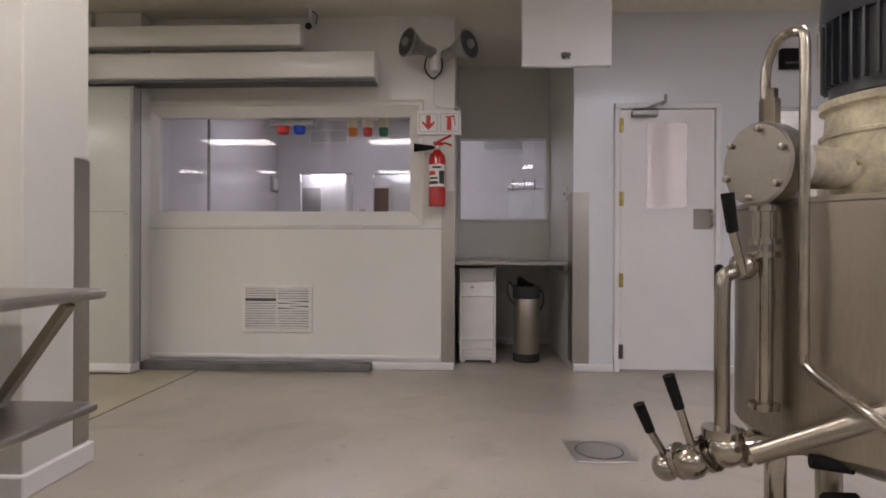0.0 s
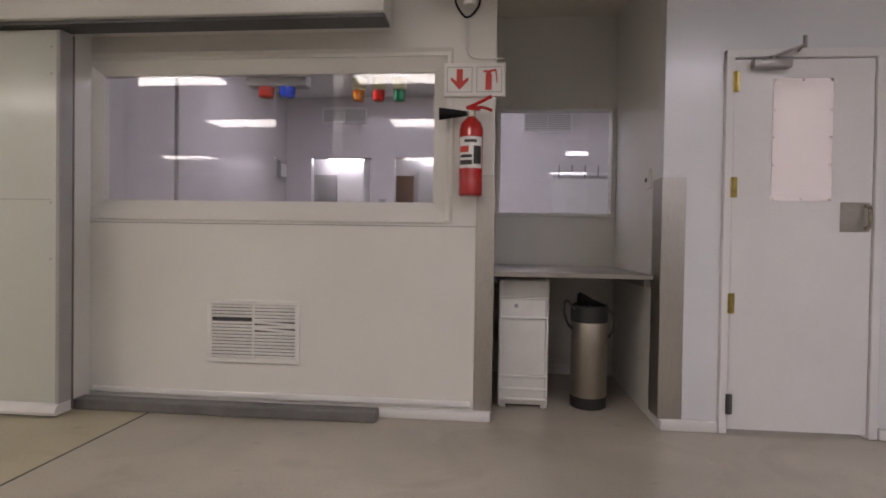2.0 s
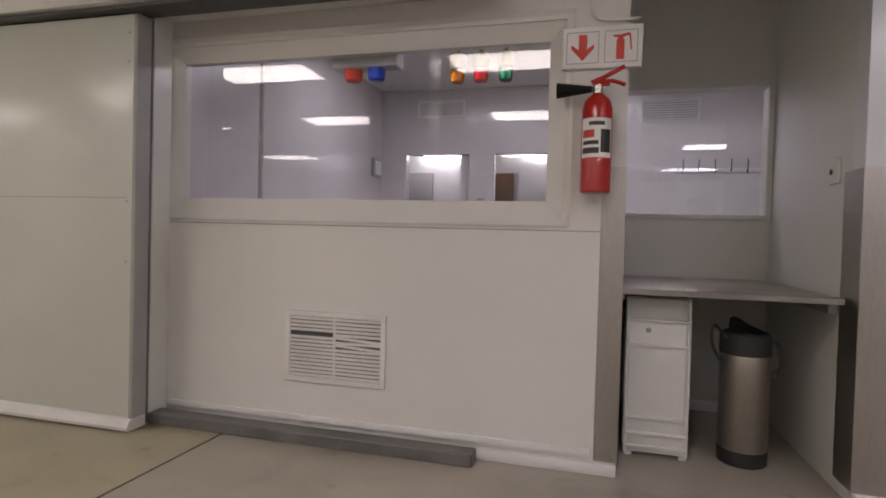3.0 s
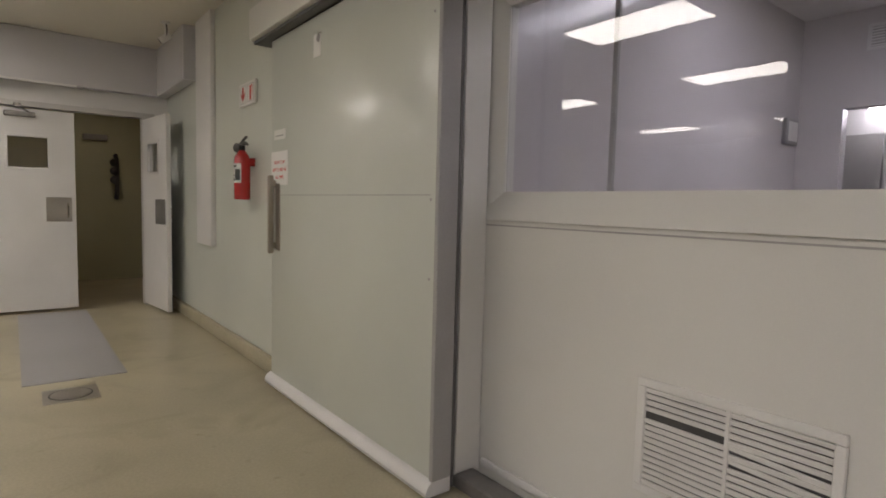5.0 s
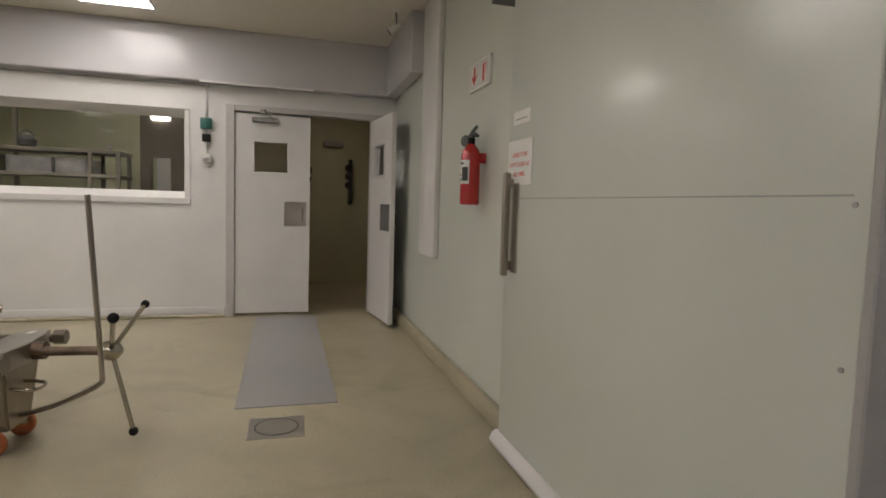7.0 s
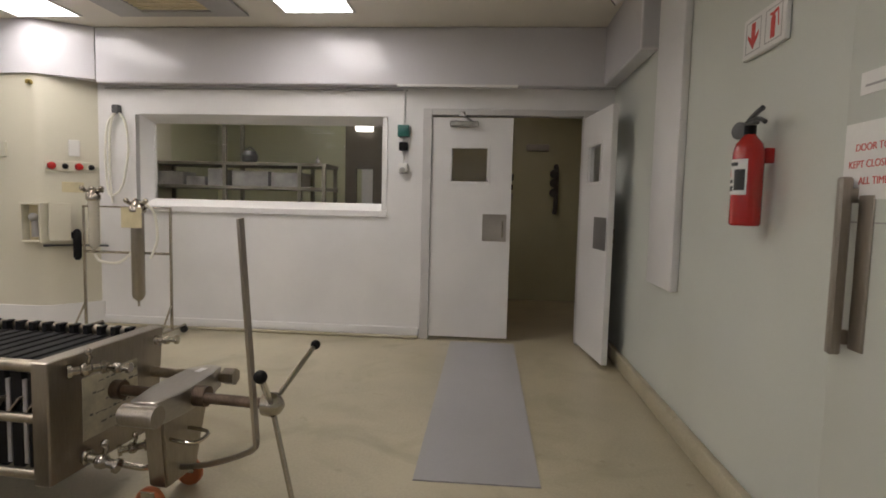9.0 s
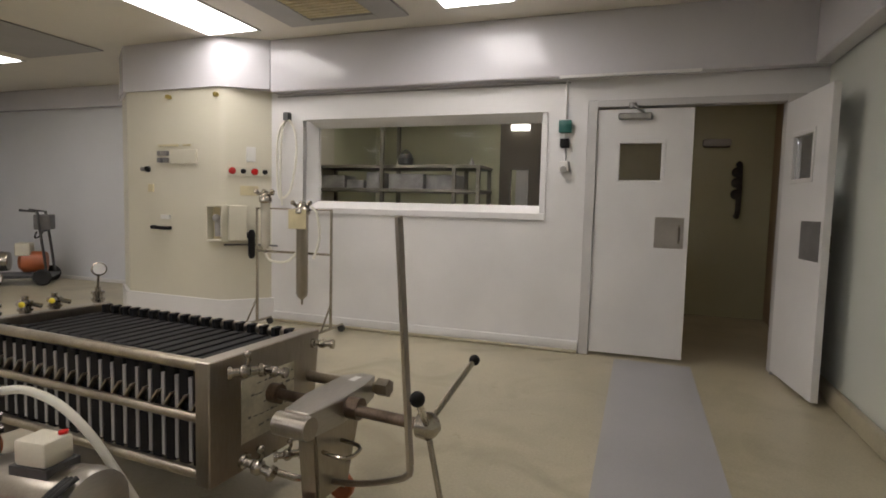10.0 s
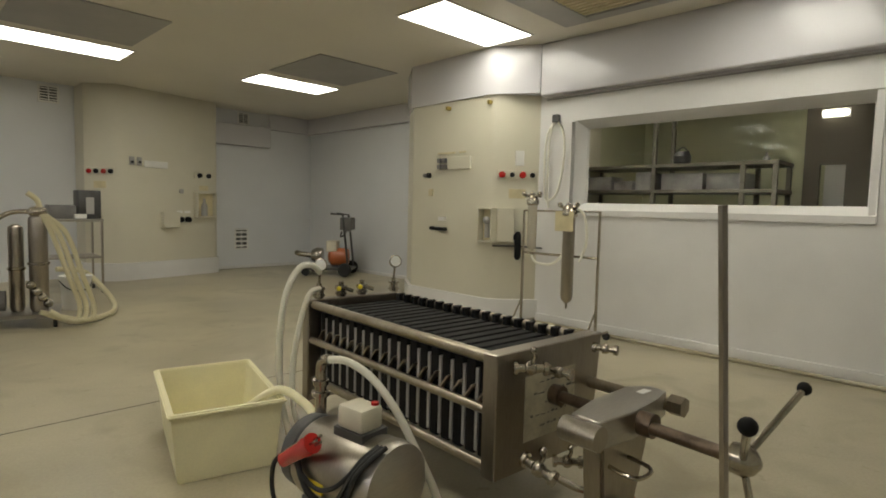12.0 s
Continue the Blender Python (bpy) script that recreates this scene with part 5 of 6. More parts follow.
def extinguisher(x, y, z0, z1, co2, label, r=0.066):
    e = thing("fire_extinguisher", label, "extinguisher", pose(x, y, 0), "fire extinguishers")
    part("cylinder", lathe(B(), [(r * 0.9, z0), (r, z0 + 0.008), (r, z1 - 0.06), (r * 0.85, z1 - 0.025), (r * 0.5, z1), (0.022, z1 + 0.01)], Matrix(), 32), RED, e)
    part("neck", rod(B(), (0, 0, z1), (0, 0, z1 + 0.045), 0.022), CHROME if co2 else BLACK, e)
    bm = block(B(), (-0.02, -0.012, z1 + 0.045), (0.05, 0.012, z1 + 0.058), 0.003)
    pipe(bm, [(-0.03, 0, z1 + 0.06), (0.03, 0, z1 + 0.085), (0.09 if not co2 else 0.11, 0, z1 + (0.10 if not co2 else 0.125))], 0.010, 8, 2)
    pipe(bm, [(0.0, 0, z1 + 0.062), (0.06, 0, z1 + 0.065), (0.115, 0, z1 + 0.045)], 0.009, 8, 2)
    part("trigger_handles", bm, RED if co2 else DARK, e)
    if co2:
        part("discharge_horn", lathe(B(), [(0.014, 0), (0.018, 0.03), (0.034, 0.15), (0.036, 0.155)], pose(-0.025, 0, z1 + 0.03, 0, -90, 0), 20), BLACK, e, "black discharge horn")
        part("horn_pipe", rod(B(), (-0.045, 0, z1 + 0.03), (0.0, 0, z1 + 0.035), 0.009), CHROME, e)
    else:
        part("gauge", lathe(B(), [(0.035, 0), (0.035, 0.02), (0.03, 0.022)], pose(-0.045, -0.01, z1 + 0.03, 90, 0, 30), 16), DARK, e)
    zc = z0 + (z1 - z0) * 0.55
    hh = (z1 - z0) * 0.20
    bm = B()
    n = 12
    for nm, mt, za, zb, a0, a1, dr in (("label", PAPER, zc - hh, zc + hh, 205, 335, 0.0012), ("label_print", BLACKINK, zc - hh * 0.75, zc + hh * 0.42, 285, 328, 0.0018), ("label_print", BLACKINK, zc - hh * 0.8, zc - hh * 0.5, 212, 280, 0.0018), ("label_print", BLACKINK, zc + hh * 0.62, zc + hh * 0.82, 240, 300, 0.0018), ("label_print", BLACKINK, zc - hh * 0.35, zc - hh * 0.15, 215, 278, 0.0018), ("label_block", REDINK, zc + hh * 0.0, zc + hh * 0.4, 212, 262, 0.0018)):
        bm = B()
        ps = [(math.cos(radians(a0 + (a1 - a0) * k / n)) * (r + dr), math.sin(radians(a0 + (a1 - a0) * k / n)) * (r + dr)) for k in range(n + 1)]
        va = [bm.verts.new((px, py, za)) for px, py in ps]
        vb = [bm.verts.new((px, py, zb)) for px, py in ps]
        for k in range(n):
            bm.faces.new((va[k], va[k + 1], vb[k + 1], vb[k]))
        part(nm, bm, mt, e)
    part("wall_bracket", block(B(), (-0.02, r - 0.004, z1 - 0.10), (0.02, r + 0.034, z1 - 0.04), 0.003), RED, e)
    return e


extinguisher(0.118, YA - 0.10, 1.29, 1.72, True, "red carbon dioxide extinguisher with a black horn on the wall")
extinguisher(-4.60, YN - 0.088, 1.205, 1.55, False, "red dry powder extinguisher with a dark gauge on the wall", 0.057)

hs = thing("horn_speakers", "pair of grey horn loudspeakers on a wall bracket", "loudspeaker")
for sx, cx, cz in ((-1, -0.097, 2.507), (1, 0.357, 2.487)):
    d0 = Vector((sx * 0.75, -0.62, 0.12)).normalized()
    mouth = Vector((cx, YA - 0.27, cz))
    mt = Matrix.Translation(mouth) @ (-d0).to_track_quat("Z", "Y").to_matrix().to_4x4()
    hn = part("horn", lathe(B(), [(0.108, -0.012), (0.112, -0.006), (0.104, 0.0), (0.085, 0.045), (0.06, 0.10), (0.045, 0.15), (0.045, 0.24), (0.03, 0.25)], mt, 28), ALU, hs)
    # a flat dark disc over the mouth stands for the shade inside
    part("horn_shade_disc", lathe(B(), [(0.100, -0.0125), (0.10, -0.0135)], mt, 28), DARK, hn, "dark disc for the shaded inside of the horn")
    part("horn_cone", lathe(B(), [(0.035, -0.014), (0.028, -0.04), (0.012, -0.048)], mt, 18), ALU, hn)
bm = rod(B(), (0.10, YA - 0.12, 2.34), (0.10, YA - 0.12, 2.47), 0.035)
rod(bm, (0.10, YA - 0.12, 2.43), (0.10, YA, 2.43), 0.02)
part("wall_bracket", bm, WHITE_PL, hs)
part("speaker_cable", pipe(B(), [(0.04, YA - 0.12, 2.46), (0.02, YA - 0.10, 2.37), (0.08, YA - 0.06, 2.30), (0.15, YA - 0.08, 2.36), (0.15, YA - 0.11, 2.46)], 0.006, 8, 6), BLACK, hs)
part("speaker_cable", pipe(B(), [(0.09, YA - 0.02, 2.33), (0.085, YA - 0.012, 2.2), (0.09, YA - 0.012, 2.12), (0.14, YA - 0.012, 2.085), (0.29, YA - 0.012, 2.085)], 0.006, 8, 6), WHITE_PL, hs)


def cctv(x, y, z, aim, label):
    c = thing("security_camera", label, "security camera", pose(x, y, z))
    part("mount", rod(B(), (0, 0, -0.12), (0, 0, 0.0), 0.012), WHITE_PL, c)
    part("base", rod(B(), (0, 0, -0.015), (0, 0, 0.0), 0.04), WHITE_PL, c)
    part("housing", rod(B(), Vector((0, 0, -0.14)) - Vector(aim) * 0.05, Vector((0, 0, -0.14)) + Vector(aim) * 0.06, 0.03), WHITE_PL, c)
    part("lens", rod(B(), Vector((0, 0, -0.14)) + Vector(aim) * 0.06, Vector((0, 0, -0.14)) + Vector(aim) * 0.068, 0.026), BLACK, c)
    part("cable", pipe(B(), [(0.0, 0.0, -0.02), (0.05, 0.0, -0.06), (0.04, 0, -0.13)], 0.005, 6, 4), BLACK, c)


cctv(-0.86, 4.95, H, (0.0, -0.9, -0.4), "small dark camera under the ceiling")
cctv(-6.22, 4.70, H, (-0.4, -0.7, -0.55), "small white camera on a stalk under the ceiling")
pn = thing("wall_duct", "flat white duct panel from ceiling to waist height", "duct", kind="structure")
part("panel", block(B(), (-6.05, YN - 0.045, 0.79), (-5.57, YN - 0.001, H - 0.001), 0.006, 2), WHITE, pn)

# beacons behind the long window
bc = thing("warning_beacons", "red and blue warning beacons on a grey box", "beacon")
part("box", block(B(), (-1.30, 5.27, 1.985), (-0.92, 5.37, 2.10), 0.006), GREYPANEL, bc)
part("hanger", block(B(), (-1.14, 5.30, 2.10), (-1.08, 5.34, LH)), GREYPANEL, bc)
for x, mt in ((-1.19, LENS_R), (-1.055, LENS_B)):
    part("lens", lathe(B(), [(0.030, -0.066), (0.045, -0.058), (0.05, -0.015), (0.05, 0.0)], pose(x, 5.32, 1.985), 20), mt, bc)
bl3 = None
for x, mt, lab in ((-0.63, LENS_O, "hanging orange warning beacon with a cream base"), (-0.50, LENS_R, "hanging red warning beacon with a cream base"), (-0.365, LENS_G, "hanging green warning beacon with a cream base")):
    b = thing("pendant_beacon", lab, "beacon", group="pendant beacons")
    part("base", lathe(B(), [(0.04, 1.995), (0.046, 2.0), (0.046, 2.07), (0.03, 2.08)], pose(x, 5.45, 0), 18), CREAM_PL, b)
    part("lens", lathe(B(), [(0.028, 1.925), (0.036, 1.932), (0.040, 1.994)], pose(x, 5.45, 0), 18), mt, b)
    part("rod", rod(B(), (x, 5.45, 2.08), (x, 5.45, LH), 0.01), GREYPANEL, b)

# ---- west wall and column fittings ----
g = thing("switch_group", "dark green and black switch boxes with white conduit", "switch")
part("conduit", rod(B(), (XW + 0.012, 3.07, 1.98), (XW + 0.012, 3.07, 2.31), 0.009), WHITE, g)
for z, s, mt in ((1.925, 0.105, GREENBOX), (1.785, 0.075, BLACK), (1.59, 0.085, WHITE_PL)):
    part("switch_box", block(B(), (XW, 3.07 - s / 2, z - s / 2), (XW + 0.06, 3.07 + s / 2, z + s / 2), 0.008, 2), mt, g)
part("link_conduit", rod(B(), (XW + 0.012, 3.07, 1.62), (XW + 0.012, 3.07, 1.90), 0.008), WHITE, g)
part("socket_knob", rod(B(), (XW + 0.06, 3.07, 1.57), (XW + 0.09, 3.07, 1.56), 0.025), GREYPANEL, g)
hh = thing("hanging_hose", "clear hose coil hung on a wall hook", "hose")
part("hook", block(B(), (XW, 0.28, 2.05), (XW + 0.06, 0.35, 2.13), 0.008), DARK, hh)
part("coil", pipe(B(), [(XW + 0.04, 0.31, 2.06), (XW + 0.04, 0.23, 1.95), (XW + 0.045, 0.205, 1.7), (XW + 0.04, 0.22, 1.32), (XW + 0.05, 0.29, 1.28), (XW + 0.04, 0.37, 1.38), (XW + 0.04, 0.43, 1.7), (XW + 0.045, 0.41, 1.95), (XW + 0.04, 0.32, 2.06), (XW + 0.05, 0.26, 1.9), (XW + 0.05, 0.25, 1.45), (XW + 0.05, 0.27, 1.2)], 0.011, 8, 6), HOSE, hh)
XC = -7.095


def plate_x(name, x, y0, y1, z0, z1, mat, label, category, depth=0.015):
    p = thing(name, label, category)
    part("plate", block(B(), (x - 0.03, y0, z0), (x + depth, y1, z1), 0.003), mat, p)
    return p


p = plate_x("control_plate", XC, -0.85, -0.52, 1.60, 1.74, CREAM, "cream control plate on the column", "control panel", 0.012)
p = thing("column_switches", "four small dark switches on the column", "switch")
for y in (-1.00, -0.92):
    for z in (1.635, 1.705):
        part("switch", block(B(), (XC - 0.02, y - 0.025, z - 0.025), (XC + 0.02, y + 0.025, z + 0.025), 0.004), GREY, p)
p = thing("yellow_label_strip", "faded yellow label strips above the switches", "label")
part("strip", block(B(), (XC - 0.01, -1.025, 1.775), (XC + 0.002, -0.76, 1.795)), OLDPAPER, p)
part("strip", block(B(), (XC - 0.01, -0.70, 1.775), (XC + 0.002, -0.60, 1.795)), OLDPAPER, p)
p = thing("side_socket", "dark round socket on the column side", "socket", pose(-7.15, -1.21, 1.545))
part("plate", block(B(), (-0.03, -0.09, -0.04), (0.02, 0.09, 0.04), 0.004), CREAM, p)
part("outlet", rod(B(), (0.02, 0.03, 0), (0.06, 0.03, 0), 0.03), BLACK, p)
part("outlet", rod(B(), (0.02, -0.045, 0), (0.05, -0.045, 0), 0.022), GREY, p)
plate_x("small_plate", -7.11, -1.18, -1.11, 1.31, 1.39, OLDPAPER, "small yellowed plate on the column", "label", 0.006)
plate_x("white_label", XC, -1.0, -0.885, 1.03, 1.075, PAPER, "small white label above the tap", "label", 0.006)
p = thing("wall_tap", "black wall tap on the column", "tap")
part("tap_body", pipe(B(), [(XC, -1.07, 0.945), (XC + 0.05, -1.07, 0.945), (XC + 0.055, -0.87, 0.94), (XC, -0.87, 0.94)], 0.02, 10), BLACK, p)
p = thing("wall_niche_box", "open cream plastic niche box with fittings inside", "box")
bm = B()
for lo, hi in (((XC - 0.05, -0.34, 0.83), (XC + 0.09, -0.32, 1.19)), ((XC - 0.05, -0.16, 0.83), (XC + 0.09, -0.14, 1.19)), ((XC - 0.05, -0.32, 0.83), (XC + 0.09, -0.16, 0.85)), ((XC - 0.05, -0.32, 1.17), (XC + 0.09, -0.16, 1.19))):
    block(bm, lo, hi, 0.004)
part("case", bm, CREAM, p)
part("back", block(B(), (XC - 0.05, -0.32, 0.85), (XC + 0.0, -0.16, 1.17)), OLDPAPER, p)
bm = rod(B(), (XC + 0.03, -0.24, 0.88), (XC + 0.03, -0.24, 1.05), 0.03)
ball(bm, (XC + 0.05, -0.24, 1.06), 0.04, 10)
part("fitting", bm, GREYPANEL, p)
CH = pose(-7.288, -0.04, 0, 0, 0, 138)      # stands on the slanted side of the column, face along its local -y


def on_chamfer(name, u0, u1, z0, z1, mat, label, category, depth=0.015):
    p = thing(name, label, category, CH)
    part("plate", block(B(), (u0, -depth, z0), (u1, 0.05, z1), 0.004), mat, p)
    return p


on_chamfer("niche_cover", -0.21, -0.04, 0.84, 1.19, CREAM, "cream cover door of the niche box", "box", 0.09)
on_chamfer("white_switch", -0.03, 0.06, 1.63, 1.78, WHITE_PL, "white rocker switch on the column", "switch", 0.02)
p = on_chamfer("switch_row", -0.22, 0.20, 1.485, 1.58, CREAM, "cream switch row with red and black rotary knobs", "switch", 0.015)
for u, mt, r in ((-0.165, RED, 0.036), (-0.06, BLACK, 0.026), (0.05, RED, 0.036), (0.15, BLACK, 0.026)):
    part("rotary_knob", lathe(B(), [(r, 0), (r * 0.9, 0.025), (r * 0.4, 0.035)], pose(u, -0.015, 1.533, 90), 16), mt, p, "red rotary knob" if mt is RED else "black rotary knob")
on_chamfer("yellow_plate", -0.09, 0.09, 1.29, 1.39, OLDPAPER, "yellowed paper plate on the column", "label", 0.005)
p = on_chamfer("air_regulator", -0.03, 0.05, 0.86, 0.92, BLACK, "black air regulator with a pipe on the column", "regulator", 0.05)
part("bowl", lathe(B(), [(0.02, 0.66), (0.035, 0.69), (0.035, 0.85), (0.03, 0.93), (0.015, 0.95)], pose(0.01, -0.07, 0), 16), BLACK, p)
part("air_pipe", pipe(B(), [(-0.25, -0.05, 0.80), (0.0, -0.06, 0.80), (0.30, -0.05, 0.78)], 0.010, 8), DARK, p)
for y, z in ((-0.87, 2.27), (-0.27, 2.27)):
    p = thing("pipe_hook", "small brass hook under the column head", "hook", pose(XC, y, z))
    part("hook", block(B(), (-0.02, -0.02, -0.02), (0.04, 0.02, 0.02), 0.006), BRASS, p)

# ---- back column and recess fittings ----
CB = pose(-5.82, -5.628, 0.035, 0, 0, 192)


def on_back(name, u0, u1, z0, z1, mat, label, category, depth=0.015):
    p = thing(name, label, category, CB)
    part("plate", block(B(), (u0, -depth, z0), (u1, 0.06, z1), 0.004), mat, p)
    return p


p = on_back("control_plate", -0.42, -0.05, 1.64, 1.74, WHITE_PL, "white blank control plate on the column", "control panel", 0.012)
p = thing("column_switches", "pair of grey switches on the column", "switch", CB)
for u in (-0.60, -0.49):
    part("switch", block(B(), (u - 0.035, -0.02, 1.66), (u + 0.035, 0.05, 1.78), 0.005), GREYPANEL, p)
    part("toggle", block(B(), (u - 0.015, -0.035, 1.69), (u + 0.015, -0.018, 1.72), 0.003), BLACK, p)
p = on_back("wall_box", -0.18, 0.09, 0.74, 0.98, CREAM, "cream square box on the column", "box", 0.10)
p = thing("wall_sockets", "two black round sockets on the column", "socket", CB)
for u in (0.14, 0.27):
    part("outlet", rod(B(), (u, 0.0, 0.86), (u, -0.06, 0.86), 0.045), BLACK, p)
    part("label", block(B(), (u - 0.05, -0.006, 0.96), (u + 0.05, 0.02, 1.0)), PAPER, p)
on_back("small_plate", 0.14, 0.21, 1.27, 1.34, GREYPANEL, "small grey plate on the column", "label", 0.01)
CBR = pose(-6.37, -5.742, 0.035, 0, 0, 192)
p = thing("niche_box", "open cream niche box with a flask inside", "box", CBR)
part("back", block(B(), (-0.17, -0.02, 0.89), (0.17, 0.05, 1.30), 0.004), OLDPAPER, p)
bm = B()
for lo, hi in (((-0.17, -0.10, 0.89), (-0.15, 0, 1.30)), ((0.15, -0.10, 0.89), (0.17, 0, 1.30)), ((-0.15, -0.10, 0.89), (0.15, 0, 0.91)), ((-0.15, -0.10, 1.28), (0.15, 0, 1.30))):
    block(bm, lo, hi, 0.003)
part("case", bm, CREAM, p)
part("flask", lathe(B(), [(0.05, 0.92), (0.05, 1.08), (0.02, 1.15), (0.02, 1.2)], pose(-0.03, -0.06, 0), 16), GREYPANEL, p)
p = thing("switch_row", "pair of dark rotary knobs on a cream plate", "switch", CBR)
part("plate", block(B(), (-0.17, -0.012, 1.52), (0.17, 0.06, 1.62), 0.004), CREAM, p)
for u in (-0.08, 0.08):
    part("rotary_knob", lathe(B(), [(0.04, 0), (0.036, 0.03), (0.015, 0.04)], pose(u, -0.012, 1.57, 90), 16), BLACK, p)
p = thing("yellow_plate", "yellowed paper plate under the knobs", "label", CBR)
part("plate", block(B(), (-0.08, -0.005, 1.33), (0.08, 0.06, 1.41)), OLDPAPER, p)
CBL = pose(-4.865, -5.648, 0.035, 0, 0, 135)
p = thing("switch_row", "cream switch row with red and black rotary knobs", "switch", CBL)
part("plate", block(B(), (-0.2, -0.014, 1.50), (0.2, 0.06, 1.60), 0.004), CREAM, p)
for u, mt in ((-0.15, RED), (-0.05, BLACK), (0.06, RED), (0.16, BLACK)):
    part("rotary_knob", lathe(B(), [(0.036, 0), (0.032, 0.025), (0.015, 0.035)], pose(u, -0.014, 1.55, 90), 16), mt, p)
p = thing("yellow_plate", "yellowed paper plate under the switch row", "label", CBL)
part("plate", block(B(), (-0.13, -0.005, 1.31), (0.08, 0.06, 1.41)), OLDPAPER, p)
for cx, cz, wv, hv in ((-7.265, 2.69, 0.22, 0.22), (-4.37, 2.66, 0.26, 0.25)):
    grille("wall_vent", wv, hv, pose(cx, YS + 0.001, cz, 0, 0, 180), WHITE_PL, "small white louvred vent high on the back wall", 5, DARK, 0.2)
for cx, cz, wv, hv in ((-7.225, 0.53, 0.26, 0.38), (-3.62, 0.68, 0.30, 0.50)):
    grille("wall_vent", wv, hv, pose(cx, YS + 0.001, cz, 0, 0, 180), WHITE_PL, "small white louvred vent low on the back wall", 4, DARK, 0.2)
strip("wall_box_beam", (-7.74, YS, 2.20), (-6.64, YS + 0.12, 2.56), BAND, "glossy white boxed-in beam beside the column", "wall", 0.008)
strip("wall_step_beam", (XR + 0.121, YS, 2.54), (-7.741, YS + 0.10, H - 0.001), BAND, "white boxed-in beam across the recess", "wall", 0.008)

# ---- far things ----
tb = thing("steel_table", "tall steel utility table on castors with a lower shelf", "table", pose(-4.28, -4.72, 0))
part("tabletop", block(B(), (-0.33, -0.25, 0.90), (0.30, 0.25, 0.93), 0.005), STEEL_H, tb)
part("lower_shelf", block(B(), (-0.31, -0.23, 0.44), (0.28, 0.23, 0.465), 0.004), STEEL_H, tb)
for x in (-0.31, 0.28):
    for y in (-0.23, 0.23):
        lg = part("leg", rod(B(), (x, y, 0.06), (x, y, 0.90), 0.014), STEEL, tb)
        part("castor", lathe(B(), [(0.01, -0.012), (0.03, -0.012), (0.032, 0), (0.03, 0.012), (0.01, 0.012)], pose(x, y, 0.032, 0, 90, 0), 12), RUBBER, lg)
pt = thing("instrument_case", "dark upright bench instrument with a pale front", "instrument")
part("case", block(B(), (-4.62, -4.89, 0.93), (-4.37, -4.62, 1.29), 0.015, 2), DARK, pt)
part("front_panel", block(B(), (-4.54, -4.619, 0.99), (-4.45, -4.61, 1.2), 0.003), GREYPANEL, pt)
pt = thing("balance", "grey bench balance with a white keypad", "scale")
part("case", block(B(), (-4.34, -4.87, 0.93), (-4.06, -4.59, 1.1), 0.012, 2), GREY, pt)
part("keypad", block(B(), (-4.44, -4.59, 0.935), (-4.31, -4.53, 0.99), 0.006), PAPER, pt)
bk = thing("plastic_bucket", "white plastic bucket with a black handle", "bucket", pose(-4.08, -3.45, 0))
part("pail", lathe(B(), [(0.12, 0.0), (0.125, 0.01), (0.145, 0.32), (0.152, 0.33), (0.152, 0.345), (0.135, 0.345), (0.115, 0.02)], Matrix(), 28), WHITE_PL, bk)
part("lid", lathe(B(), [(0.155, 0.346), (0.155, 0.36), (0.02, 0.365)], Matrix(), 28), WHITE_PL, bk)
part("bail", pipe(B(), [(0.148, 0.0, 0.31), (0.10, 0.12, 0.24), (0, 0.165, 0.21), (-0.10, 0.12, 0.24), (-0.148, 0.0, 0.31)], 0.006, 8, 5), BLACK, bk)

ct = thing("filter_cart", "wheeled stainless filter unit with upright cylinders and hoses", "machine", pose(-3.46, -2.78, 0, 0, 0, -12))
part("deck", block(B(), (-0.35, -0.35, 0.10), (0.38, 0.22, 0.135), 0.006), STEEL_H, ct)
for x in (-0.31, 0.33):
    for y in (-0.31, 0.18):
        cst = part("castor", block(B(), (x - 0.015, y - 0.02, 0.05), (x + 0.015, y + 0.02, 0.10)), CHROME, ct)
        part("wheel", lathe(B(), [(0.01, -0.014), (0.046, -0.014), (0.05, 0), (0.046, 0.014), (0.01, 0.014)], pose(x, y, 0.05, 0, 90, 0), 16), RUBBER, cst)
for x, y, r, z1 in ((-0.19, 0.02, 0.075, 1.02), (-0.02, -0.05, 0.06, 0.93), (0.20, 0.05, 0.10, 0.90)):
    cyl = part("filter_cylinder", lathe(B(), [(r * 0.8, 0.135), (r, 0.17), (r, z1 - 0.05), (r * 0.9, z1 - 0.02), (r * 0.4, z1)], Matrix.Translation((x, y, 0)), 28), STEEL, ct)
    part("clamp_ring", lathe(B(), [(r, 0), (r + 0.012, 0.006), (r + 0.012, 0.024), (r, 0.03)], Matrix.Translation((x, y, z1 * 0.55)), 28), CHROME, cyl)
part("head_block", ball(B(), (-0.19, 0.02, 1.05), 0.07, 16, (1.1, 1, 0.8)), CHROME, ct)
part("head_pipe", pipe(B(), [(-0.21, 0.04, 1.08), (-0.19, 0.05, 1.16), (-0.12, 0.06, 1.22)], 0.024, 12, 4), YHOSE, ct)
part("cross_pipe", pipe(B(), [(-0.15, 0.02, 1.05), (0.0, 0.0, 1.04), (0.12, 0.05, 0.97), (0.20, 0.05, 0.90)], 0.022, 12, 5), CHROME, ct)
part("control_box", block(B(), (0.16, 0.14, 0.62), (0.36, 0.20, 0.98), 0.01), GREYPANEL, ct)
for k in range(3):
    part("rotary_knob", rod(B(), (0.22, 0.20, 0.70 + 0.11 * k), (0.22, 0.235, 0.70 + 0.11 * k), 0.026), BLACK, ct)
